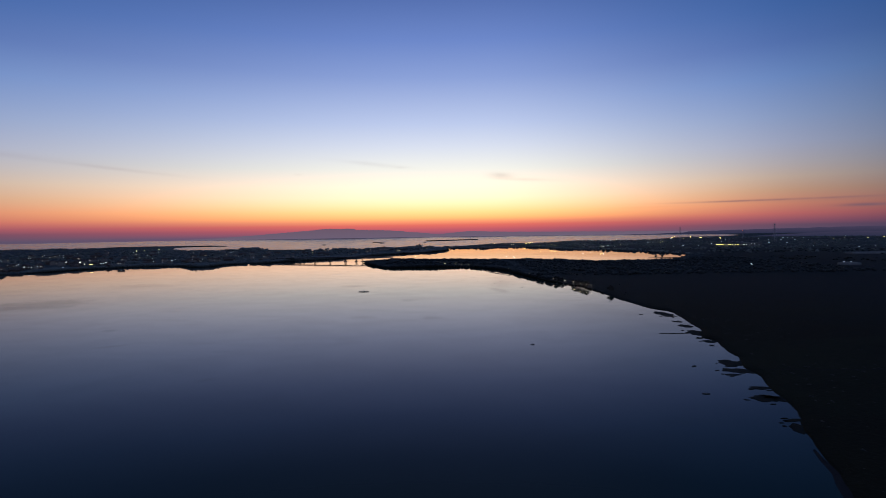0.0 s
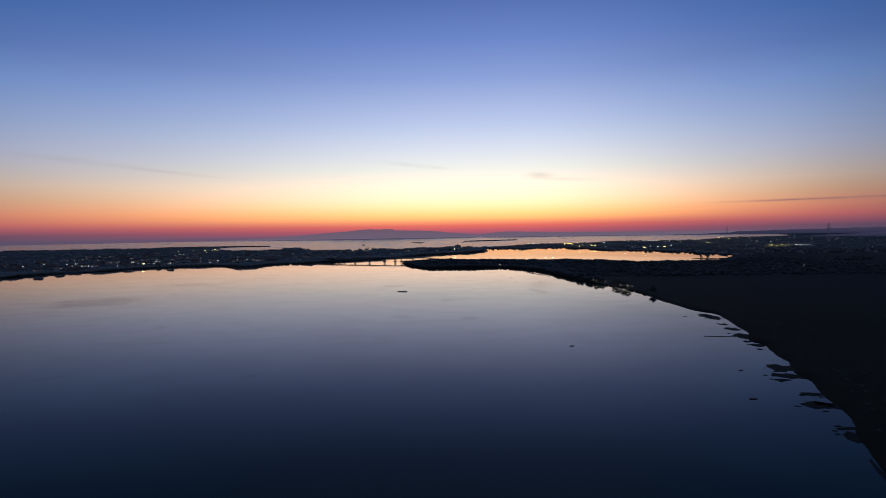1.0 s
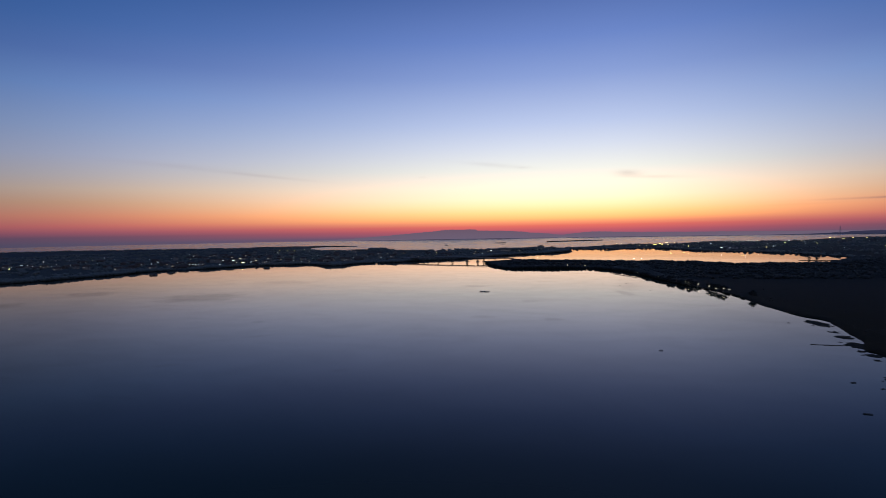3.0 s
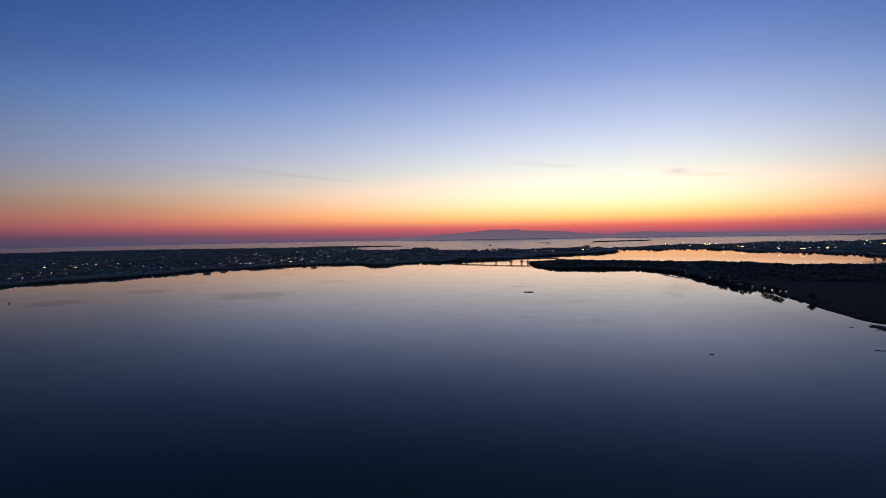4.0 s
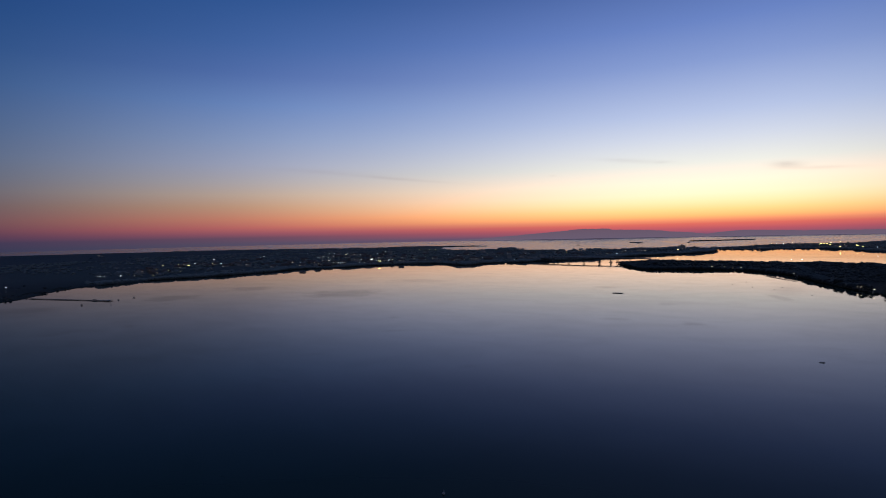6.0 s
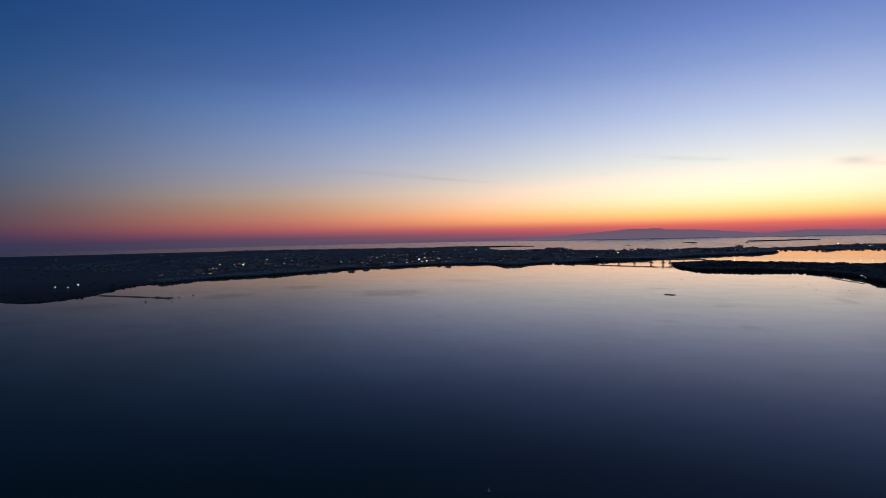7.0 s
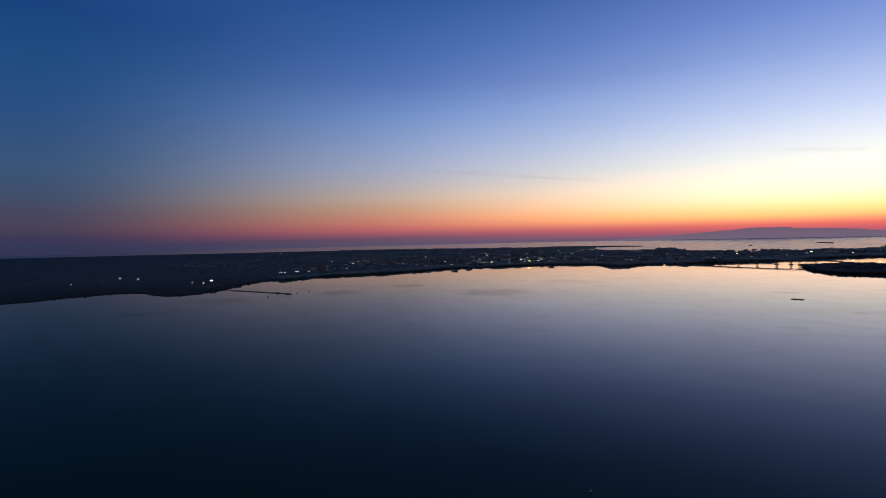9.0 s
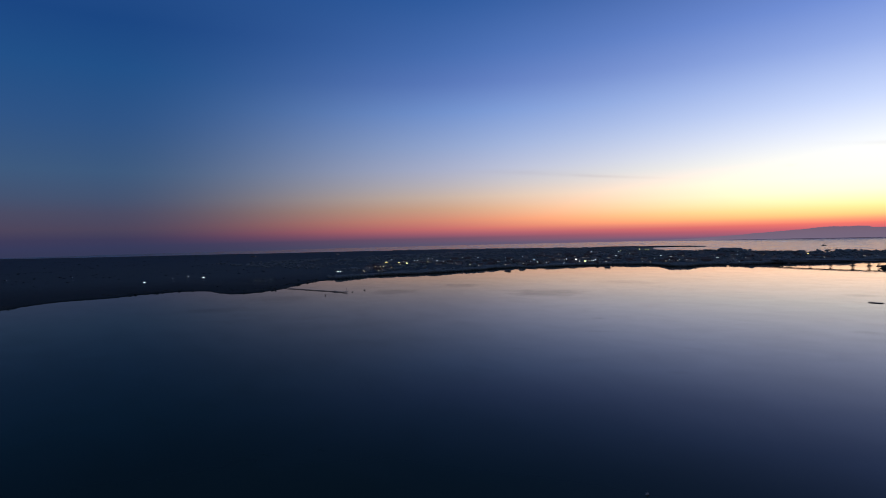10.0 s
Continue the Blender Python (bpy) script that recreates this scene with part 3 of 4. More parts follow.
def build_bridge():
    br = thing("road_bridge", "concrete beam road bridge on slender piers across the channel", "bridge", BA.x, BA.y, 0, BRIDGE_TURN)
    bm, n = bmesh.new(), 40
    rows = []
    for i in range(n + 1):
        s = SPAN * i / n
        h = deck_height(s)
        rows.append([bm.verts.new((s, y, h + z)) for y, z in ((-5, 0), (-5, -0.35), (-2.6, -0.6), (-2.6, -1.35), (2.6, -1.35), (2.6, -0.6), (5, -0.35), (5, 0))])
    for a, b in zip(rows, rows[1:]):
        for k in range(8):
            bm.faces.new((a[k], a[(k + 1) % 8], b[(k + 1) % 8], b[k]))
    bm.faces.new(rows[0])
    bm.faces.new(rows[-1][::-1])
    part("deck", bm, CONCRETE, br)
    for side_y in (-4.85, 4.85):
        bm = bmesh.new()
        for i in range(n):
            s0, s1 = SPAN * i / n, SPAN * (i + 1) / n
            rod(bm, (s0, side_y, deck_height(s0) + 1.05), (s1, side_y, deck_height(s1) + 1.05), 0.07, n=4)
            rod(bm, (s0, side_y, deck_height(s0) + 0.55), (s1, side_y, deck_height(s1) + 0.55), 0.05, n=4)
            for q in (s0, (s0 + s1) / 2):
                rod(bm, (q, side_y, deck_height(q)), (q, side_y, deck_height(q) + 1.08), 0.06, n=4)
        part("railing", bm, STEEL, br, "galvanised steel railing")
    bm = bmesh.new()
    for i in range(n):
        s0, s1 = SPAN * i / n, SPAN * (i + 1) / n
        v = [bm.verts.new((s, y, deck_height(s) + 0.02)) for s, y in ((s0, -3.6), (s1, -3.6), (s1, 3.6), (s0, 3.6))]
        bm.faces.new(v)
    part("carriageway", bm, ASPHALT, br, "dark asphalt carriageway")
    for px_, wide in ((-272, 1.1), (-241, 1.1), (-211, 1.3), (-181, 1.7), (-160, 1.4), (-148, 1.2), (-126, 1.1)):
        s = (px_ - BA.x) / ALONG.x
        top = deck_height(s) - 1.35
        bm = bmesh.new()
        for y in (-2.2, 2.2):
            rod(bm, (s, y, -2), (s, y, top - 0.7), wide * 0.48, wide * 0.44, 10)
        pier = part("pier", bm, CONCRETE, br)
        part("crosshead", box(bmesh.new(), s - wide * 0.55, -3.6, top - 0.8, s + wide * 0.55, 3.6, top, 0.1), CONCRETE, pier)
        part("pile_cap", box(bmesh.new(), s - wide * 1.35, -4.2, -0.6, s + wide * 1.35, 4.2, 0.9, 0.15), CONCRETE, pier, "wide concrete cap at the waterline")
    for s0, s1 in ((-14, 2), (SPAN - 2, SPAN + 14)):
        part("abutment", box(bmesh.new(), s0, -6, -1, s1, 6, deck_height(0 if s0 < 0 else SPAN) - 1.4, 0.1), CONCRETE, br)


build_bridge()


# ---- lamps ----
def lamp_kind(name, label, category, tall, head, mat, arms=1, group="", base=(0, 0, 0)):
    """A lamp on a tapered pole; returns the first one, to be copied."""
    ob = thing(name, label, category, *base, group=group)
    bm = rod(bmesh.new(), (0, 0, 0), (0, 0, tall - 0.1), 0.09, 0.05, 8)
    rod(bm, (0, 0, 0), (0, 0, 0.5), 0.16, 0.13, 8)
    part("pole", bm, STEEL, ob)
    for k in range(arms):
        a = 2 * math.pi * k / arms
        c, s = math.cos(a), math.sin(a)
        bm = rod(bmesh.new(), (0, 0, tall - 0.12), (0.9 * c, 0.9 * s, tall + 0.12), 0.05, 0.04, 6)
        part("arm", bm, STEEL, ob)
        w, d, h = head
        m = Matrix.Translation((1.0 * c, 1.0 * s, tall + 0.12)) @ Matrix.Rotation(a, 4, "Z")
        lan = part("lantern", box(bmesh.new(), -w * 0.5, -d * 0.5, 0.02, w * 0.5, d * 0.5, 0.12, 0.03, m), STEEL, ob)
        bm = bmesh.new()
        bmesh.ops.create_uvsphere(bm, u_segments=8, v_segments=5, radius=0.5)
        bmesh.ops.transform(bm, matrix=m @ Matrix.Translation((0, 0, -h * 0.5)) @ Matrix.Diagonal((w, d, h, 1)), verts=bm.verts)
        part("bulb", bm, mat, lan, "glowing glass bowl")
    return ob


def lamps(proto, places, ground=0.9, seed=1):
    r = random.Random(seed)
    for i, (x, y) in enumerate(places):
        m = pose(x, y, ground, 0, 0, r.uniform(0, 360))
        if i == 0:
            proto.matrix_basis = m
        else:
            copy_thing(proto, m)


SMALL_BOWL = (0.6, 0.6, 0.4)
BOWL, WIDE = (0.85, 0.75, 0.5), (1.2, 1.1, 0.6)
TOWN_COOL = [(-740, 940), (-659, 866), (-645, 863), (-633, 861), (-853, 1246), (-604, 881), (-570, 917), (-577, 934), (-582, 951), (-687, 1224), (-509, 967), (-516, 986),
             (-488, 962), (-513, 1061), (-477, 1051), (-455, 1045), (-443, 1084), (-338, 1015), (-267, 1178), (-187, 1268), (-985, 814), (-1012, 856), (-980, 856), (-901, 817),
             (-872, 818), (-790, 948), (-744, 971), (-667, 884), (-648, 884), (-712, 1046), (-585, 947), (-770, 882), (-904, 1210), (-869, 1356), (-1100, 175), (-890, 269),
             (-2238, 1022), (-2043, 1302)]
TOWN_WHITE = [(-734, 954), (-655, 865), (-874, 1156), (-706, 1014), (-686, 1009), (-601, 895), (-700, 1089), (-614, 1010), (-944, 1527), (-769, 1505), (-451, 823), (-441, 821),
              (-587, 1124), (-498, 1018), (-496, 1056), (-450, 1065), (-439, 1105), (-423, 1148), (-997, 834), (-1001, 856), (-964, 836), (-957, 879), (-903, 858), (-745, 948),
              (-658, 884), (-728, 1046), (-664, 1018), (-598, 947), (-688, 807), (-984, 1373), (-1127, 91), (-484, 812), (-914, 298), (-687, 318), (-837, 214), (-3411, 575), (-788, 493)]
TOWN_WARM = [(-492, 790), (-653, 852), (-934, 1296), (-699, 1012), (-597, 923), (-695, 1088), (-456, 1088), (-857, 624), (-850, 624), (-857, 637), (-851, 638), (-814, 628), (-923, 817),
             (-614, 1017), (-729, 754), (-1051, 1059), (-711, 316), (-388, 891)]
BRIGHT_WHITE = [(-644, 982), (-191, 1451), (-708, 340), (-853, 301), (-1098, 976), (-1464, 1393)]
BRIGHT_WARM = [(-584, 920), (-314, 1345), (-973, 739), (-952, 758), (-906, 743)]
QUAY = [(-926, 1644), (-903, 1636), (-902, 1681), (-841, 1613), (-872, 1693), (-895, 1751), (-853, 1710), (-859, 1737), (-836, 1703)]
PROMENADE = [(3, 850), (18, 846), (28, 842), (36, 826), (85, 700), (85, 722), (97, 645), (100, 640), (113, 577), (116, 569), (119, 550), (124, 532), (127, 514), (130, 509), (133, 503)]
PENINSULA = [(108, 945), (119, 942)]
HARBOUR_WARM = [(235, 2048), (297, 1921), (318, 1996), (311, 1913), (337, 1984), (309, 1700), (209, 1690), (216, 1696), (230, 1695), (495, 1535), (703, 1756), (1091, 2300)]
HARBOUR_COOL = [(179, 1900), (191, 1860), (288, 1950), (421, 1932), (325, 1475), (509, 1528), (656, 2184), (669, 2175), (682, 2165), (696, 2154), (726, 1917), (831, 2173),
                (777, 1981), (1120, 2220), (972, 2059), (1177, 2280), (1121, 2199), (916, 1553), (1092, 1853), (741, 1524), (952, 1531), (1196, 1879), (1206, 1765), (893, 1285),
                (846, 1263), (877, 1168), (380, 682), (505, 699), (512, 697), (950, 1214), (938, 1179), (1376, 2108)]
HARBOUR_WARM += [(150, 1880), (165, 1905), (182, 1930), (205, 1960), (226, 1985), (250, 2010), (338, 2020), (352, 2026), (366, 2030), (300, 1760), (330, 1690), (420, 1640)]
FLOODS_WARM = [(314, 1600), (318, 1570), (398, 1390), (1058, 2240), (1139, 2270), (1384, 1958), (1466, 2019), (1549, 2011), (1684, 2110)]
FLOODS_WHITE = [(362, 1425), (400, 1378), (876, 1577), (1591, 2044)]
# lamps by the water stand low behind the shore trees
def by_water(x, y):
    return not all(inside(x + dx, y + dy, wr) for dx, dy in ((26, 0), (0, -26), (20, -20)))


def to_shore(x, y):
    while not inside(x, y, wr):
        x, y = x * 1.004, y * 1.004
    return x * 1.002, y * 1.002


LOW = []
for group_ in (TOWN_COOL, TOWN_WHITE, TOWN_WARM):
    LOW.append([to_shore(x * 1.07, y * 1.07) for x, y in group_ if by_water(x, y)])
    group_[:] = [q for q in group_ if not by_water(*q)]
for places_, mat_, tint_, seed_ in zip(LOW, (COOL, WHITE, WARM), ("a cool white", "a white", "an orange"), (26, 27, 28)):
    if places_:
        lamps(lamp_kind("garden_lamp", "low garden lamp with %s glow at the waterside" % tint_, "garden lamp", 1.7, BOWL, mat_, group="garden lamps"), places_, 0.4, seed=seed_)
lamps(lamp_kind("street_lamp", "steel street lamp with a cool white glow", "street lamp", 5.2, BOWL, COOL, group="town street lamps"), TOWN_COOL, seed=1)
lamps(lamp_kind("street_lamp", "steel street lamp with a white glow", "street lamp", 5.2, BOWL, WHITE, group="town street lamps"), TOWN_WHITE, seed=2)
lamps(lamp_kind("street_lamp", "steel street lamp with an orange glow", "street lamp", 5.2, BOWL, WARM, group="town street lamps"), TOWN_WARM, seed=3)
lamps(lamp_kind("floodlight_mast", "tall twin floodlight burning bright white", "floodlight", 6.0, WIDE, FLOOD_WHITE, 2, "bright yard lights"), BRIGHT_WHITE, seed=4)
lamps(lamp_kind("floodlight_mast", "tall twin floodlight burning bright yellow", "floodlight", 6.0, WIDE, FLOOD_WARM, 2, "bright yard lights"), BRIGHT_WARM, seed=5)
lamps(lamp_kind("quay_lamp", "yellow lamp on the far quay", "quay lamp", 5.5, WIDE, FLOOD_WARM, 1, "quay lamps"), QUAY, seed=6)
lamps(lamp_kind("promenade_lamp", "low lamp post by the water with a pale yellow glow", "lamp post", 2.8, SMALL_BOWL, PROM, 1, "promenade lamps"), PROMENADE, seed=7)
lamps(lamp_kind("street_lamp", "steel street lamp among trees on the peninsula", "street lamp", 7.5, BOWL, WHITE, 1, "peninsula lamps"), PENINSULA, seed=8)
lamps(lamp_kind("street_lamp", "tall harbour lamp with an orange glow", "street lamp", 8.0, BOWL, WARM, 1, "harbour lamps"), HARBOUR_WARM, seed=9)
lamps(lamp_kind("street_lamp", "tall harbour lamp with a cool white glow", "street lamp", 8.0, (1.1, 1.0, 0.7), COOL, 1, "harbour lamps"), HARBOUR_COOL, seed=10)
lamps(lamp_kind("floodlight_mast", "harbour floodlight mast burning yellow", "floodlight", 8.0, WIDE, FLOOD_WARM, 3, "harbour floodlights"), FLOODS_WARM, seed=11)
lamps(lamp_kind("floodlight_mast", "harbour floodlight mast burning white", "floodlight", 8.0, WIDE, FLOOD_WHITE, 2, "harbour floodlights"), FLOODS_WHITE, seed=12)
# low lamps of the hamlet by the jetty
lamps(lamp_kind("yard_lamp", "low yard lamp with a white glow behind the shore trees", "yard lamp", 3.1, BOWL, WHITE, 1, "hamlet yard lamps"),
      [(-825, 519), (-816, 522), (-806, 541), (-811, 540), (-775, 555)], seed=21)
lamps(lamp_kind("yard_lamp", "low yard lamp with an orange glow behind the shore trees", "yard lamp", 3.1, BOWL, WARM, 1, "hamlet yard lamps"),
      [(-789, 550), (-792, 549), (-762, 560)], seed=22)
# the works on the harbour plain: a long lit yard and banks of floodlights
WORKS = [(552, 2186), (553, 2129), (581, 2164), (585, 2106), (616, 2138), (644, 2174), (643, 2118), (641, 2065), (695, 2195), (677, 2093), (689, 2084), (444, 1485),
         (451, 1458), (487, 1467), (649, 1751), (661, 1744), (586, 1404), (614, 1415), (922, 1961), (955, 1988), (1018, 1990), (647, 1401), (390, 1458), (445, 1868)]
BANKS = [(988, 2381), (1024, 2433), (921, 2125), (1037, 2319), (1040, 2227)]
QUAYSIDE = [(467, 1452), (697, 1760), (809, 2163), (666, 1903), (266, 1794), (280, 1854), (292, 1884), (298, 1880), (289, 1781), (274, 1562)]
lamps(lamp_kind("yard_lamp", "tall yard lamp with a cool white glow on the harbour plain", "yard lamp", 7.0, (1.7, 1.2, 0.7), COOL, 1, "harbour lamps"), WORKS, seed=23)
lamps(lamp_kind("floodlight_mast", "high floodlight mast with a bank of yellow lamps", "floodlight", 12.0, (2.2, 1.8, 1.1), FLOOD_WARM, 3, "harbour floodlights"), BANKS, seed=24)
lamps(lamp_kind("floodlight_mast", "twin yellow floodlight over the quayside", "floodlight", 7.4, (1.5, 1.2, 0.8), FLOOD_WARM, 2, "harbour floodlights"), QUAYSIDE, seed=25)
# smaller lights strewn through the town and over the plain behind the harbour
def strewn(x0, y0, x1, y1, n, ring, seed):
    r, out = random.Random(seed), []
    while len(out) < n:
        x, y = r.uniform(x0, x1), r.uniform(y0, y1)
        if inside(x, y, ring) and noise.noise((x / 90, y / 90, 8)) > -0.1:
            out.append((x, y))
    return out


SMALL = (0.7, 0.6, 0.45)
lamps(lamp_kind("street_lamp", "small dim street lamp between gardens", "street lamp", 5.0, SMALL, DIM, group="town street lamps"), strewn(-1150, 800, -330, 1560, 55, wr, 31), seed=15)
lamps(lamp_kind("street_lamp", "small dim orange lamp between gardens", "street lamp", 5.0, SMALL, DIM_WARM, group="town street lamps"), strewn(-900, 600, -100, 1560, 10, wr, 32), seed=16)
lamps(lamp_kind("street_lamp", "far cool street lamp on the harbour plain", "street lamp", 7.0, BOWL, COOL, group="harbour lamps"), strewn(520, 1650, 1900, 2400, 46, er, 33), seed=17)
lamps(lamp_kind("street_lamp", "far orange street lamp on the harbour plain", "street lamp", 7.0, SMALL, WARM, group="harbour lamps"), strewn(420, 1700, 1900, 2400, 26, er, 34), seed=18)
# two tall lamps at the channel's edge, mirrored in it
lamps(lamp_kind("quay_mast", "tall quay lamp burning pale yellow over the channel", "quay lamp", 9.6, WIDE, FLOOD_QUAY, 2, "channel quay lamps"), [(-67, 1384)], 0.6, seed=19)
lamps(lamp_kind("quay_mast", "quay lamp burning yellow over the channel", "quay lamp", 7.8, BOWL, FLOOD_QUAY, 1, "channel quay lamps"), [(-108, 1338)], 0.6, seed=20)
# two unbroken rows of yard lights, yellow and then white
ROW_A, ROW_B, ROW_C = Vector((739, 1495)), Vector((786, 1470)), Vector((862, 1515))
lamps(lamp_kind("yard_lamp", "yellow lamp in a close row along the works", "yard lamp", 6, WIDE, FLOOD_WARM, 1, "row of yard lamps"),
      [tuple(ROW_A.lerp(ROW_B, i / 15)) for i in range(16)], seed=13)
lamps(lamp_kind("yard_lamp", "white lamp in a row along the works", "yard lamp", 6, (1.2, 1.1, 0.7), WHITE, 1, "row of yard lamps"),
      [tuple(ROW_B.lerp(ROW_C, (i + 1) / 10)) for i in range(10)], seed=14)


# ---- houses of the town ----
def house_kind(label, wide, deep, eaves, ridge_h, wall_mat, lit, storeys=1):
    ob = thing("house", label, "house", group="town houses")
    part("wall", box(bmesh.new(), -wide / 2, -deep / 2, -0.2, wide / 2, deep / 2, eaves, 0.03), wall_mat, ob)
    bm = bmesh.new()
    o = 0.5
    prof = ((-deep / 2 - o, eaves - 0.15), (0, ridge_h), (deep / 2 + o, eaves - 0.15), (deep / 2 + o, eaves + 0.08), (0, ridge_h + 0.28), (-deep / 2 - o, eaves + 0.08))
    a = [bm.verts.new((-wide / 2 - o, y, z)) for y, z in prof]
    b = [bm.verts.new((wide / 2 + o, y, z)) for y, z in prof]
    for k in range(6):
        bm.faces.new((a[k], a[(k + 1) % 6], b[(k + 1) % 6], b[k]))
    bm.faces.new(a[::-1])
    bm.faces.new(b)
    bmesh.ops.recalc_face_normals(bm, faces=bm.faces)
    roof = part("roof", bm, ROOF, ob)
    for x in (-wide / 2, wide / 2):
        bm = bmesh.new()
        v = [bm.verts.new((x * 0.996 + dx, y, z)) for dx in (-0.1, 0.1) for y, z in ((-deep / 2 + 0.1, eaves - 0.02), (deep / 2 - 0.1, eaves - 0.02), (0, ridge_h - 0.1))]
        bm.faces.new(v[:3][::-1])
        bm.faces.new(v[3:])
        for k in range(3):
            bm.faces.new((v[k], v[(k + 1) % 3], v[3 + (k + 1) % 3], v[3 + k]))
        part("gable", bm, wall_mat, ob)
    part("chimney", box(bmesh.new(), wide * 0.2, -0.4, ridge_h - 0.9, wide * 0.2 + 0.7, 0.3, ridge_h + 1.0, 0.04), BRICKWORK, roof)
    part("door", box(bmesh.new(), -0.5, -deep / 2 - 0.06, 0, 0.5, -deep / 2 + 0.05, 2.1, 0.02), TIMBER, ob)
    i = 0
    for st in range(storeys):
        for x in (-wide * 0.33, wide * 0.33):
            for yy in (-deep / 2, deep / 2):
                z = 1.0 + st * 2.8
                fr = part("window", box(bmesh.new(), x - 0.65, yy - 0.07, z - 0.07, x + 0.65, yy + 0.07, z + 1.27, 0.02), TIMBER, ob)
                part("pane", box(bmesh.new(), x - 0.56, yy - 0.085, z, x + 0.56, yy + 0.085, z + 1.2), LIT if i in lit else GLASS, fr, "lit window pane" if i in lit else "")
                i += 1
    return ob


HOUSES = [house_kind("small single-storey plastered house with a clay roof", 11, 8, 3.0, 5.4, PLASTER, (0,)),
          house_kind("two-storey plastered house with one lit window", 10, 9, 5.8, 8.2, PLASTER, (1, 4), 2),
          house_kind("brown brick house with a clay roof", 14, 8, 3.2, 5.8, BRICKWORK, (2,)),
          house_kind("long low brick house with dark windows", 18, 8, 3.0, 5.2, BRICKWORK, ())]
used = set()
hr = random.Random(21)
spots = []
for x, y in TOWN_COOL + TOWN_WHITE + TOWN_WARM + BRIGHT_WHITE[:4] + BRIGHT_WARM[:3]:
    for k in range(2):
        a, d = hr.uniform(0, 2 * math.pi), hr.uniform(13, 34)
        spots.append((x + d * math.cos(a), y + d * math.sin(a)))
for k in range(60):
    spots.append((hr.uniform(-950, -330), hr.uniform(780, 1500)))
kept = []
for x, y in spots:
    if y > 600 and inside(x, y, wr) and all(inside(x + dx, y + dy, wr) for dx, dy in ((22, 0), (-22, 0), (0, 22), (0, -22))) and all(abs(x - a) + abs(y - b) > 24 for a, b in kept):
        kept.append((x, y))
for i, (x, y) in enumerate(kept):
    k = hr.randrange(4)
    m = pose(x, y, 1.0, 0, 0, hr.choice((10, 25, 100, 115)) + hr.uniform(-8, 8))
    if k in used:
        copy_thing(HOUSES[k], m)
    else:
        HOUSES[k].matrix_basis = m
        used.add(k)


def build_block(x, y, turn, wide, deep, floors, label):
    """A block of flats or a hotel on the point, storey by storey."""
    ob = thing("apartment_block", label, "apartment block", x, y, 1.0, turn, "blocks on the point")
    h = floors * 2.9
    part("wall", box(bmesh.new(), -wide / 2, -deep / 2, -0.2, wide / 2, deep / 2, h, 0.05), PLASTER, ob)
    part("roof", box(bmesh.new(), -wide / 2 - 0.3, -deep / 2 - 0.3, h, wide / 2 + 0.3, deep / 2 + 0.3, h + 0.5, 0.05), CONCRETE, ob)
    part("lift_house", box(bmesh.new(), -2, -1.5, h + 0.5, 2, 1.5, h + 2.8, 0.05), CONCRETE, ob)
    for f in range(floors):
        for c in range(int(wide // 3.4)):
            cx = -wide / 2 + 1.9 + c * 3.4
            lit = (f * 5 + c * 3) % 9 == 0
            fr = part("window", box(bmesh.new(), cx - 0.7, -deep / 2 - 0.06, f * 2.9 + 0.95, cx + 0.7, -deep / 2 + 0.06, f * 2.9 + 2.3, 0.02), TIMBER, ob)
            part("pane", box(bmesh.new(), cx - 0.6, -deep / 2 - 0.08, f * 2.9 + 1.03, cx + 0.6, -deep / 2 + 0.02, f * 2.9 + 2.22), LIT if lit else GLASS, fr, "lit window pane" if lit else "")


build_block(-37, 1600, 8, 24, 11, 3, "pale three-storey block among trees on the point")
build_block(-70, 1650, -6, 18, 11, 4, "pale four-storey block on the point")
build_block(-165, 1560, 5, 26, 10, 3, "long pale three-storey block with few lit windows")


# ---- harbour works across the inner lagoon ----
def build_shed(x, y, turn, wide, deep, h, label):
    ob = thing("industrial_shed", label, "shed", x, y, 1.0, turn, "harbour sheds")
    part("wall", box(bmesh.new(), -wide / 2, -deep / 2, -0.2, wide / 2, deep / 2, h, 0.05), SHEET, ob)
    bm = bmesh.new()
    n = max(2, int(wide // 14))
    for k in range(n):
        x0, x1 = -wide / 2 + wide * k / n, -wide / 2 + wide * (k + 1) / n
        prof = ((x0, h), (x1, h), ((x0 + x1) / 2, h + 2.2))
        a = [bm.verts.new((p, -deep / 2 - 0.2, z)) for p, z in prof]
        b = [bm.verts.new((p, deep / 2 + 0.2, z)) for p, z in prof]
        bm.faces.new(a)
        bm.faces.new(b[::-1])
        for q in range(3):
            bm.faces.new((a[q], b[q], b[(q + 1) % 3], a[(q + 1) % 3]))
    bmesh.ops.recalc_face_normals(bm, faces=bm.faces)
    part("roof", bm, SHEET, ob, "ridged sheet roof")
    for k in range(3):
        cx = -wide * 0.3 + wide * 0.3 * k
        part("door", box(bmesh.new(), cx - 2, -deep / 2 - 0.1, 0, cx + 2, -deep / 2 + 0.05, 4.2, 0.03), STEEL, ob)


for x, y, turn, w, d, h in ((770, 1500, -28, 60, 22, 7), (850, 1530, 28, 70, 24, 8), (1010, 1900, -20, 50, 22, 9), (1120, 2050, -25, 80, 26, 9), (560, 1900, -15, 46, 18, 7),
                            (690, 2100, -20, 60, 20, 8), (1350, 1985, -35, 70, 26, 8), (1500, 2060, -35, 60, 24, 8), (420, 1560, 20, 36, 14, 6), (310, 1780, 5, 40, 14, 6)):
    build_shed(x, y, turn, w, d, h, "long grey sheet-metal shed with a ridged roof")


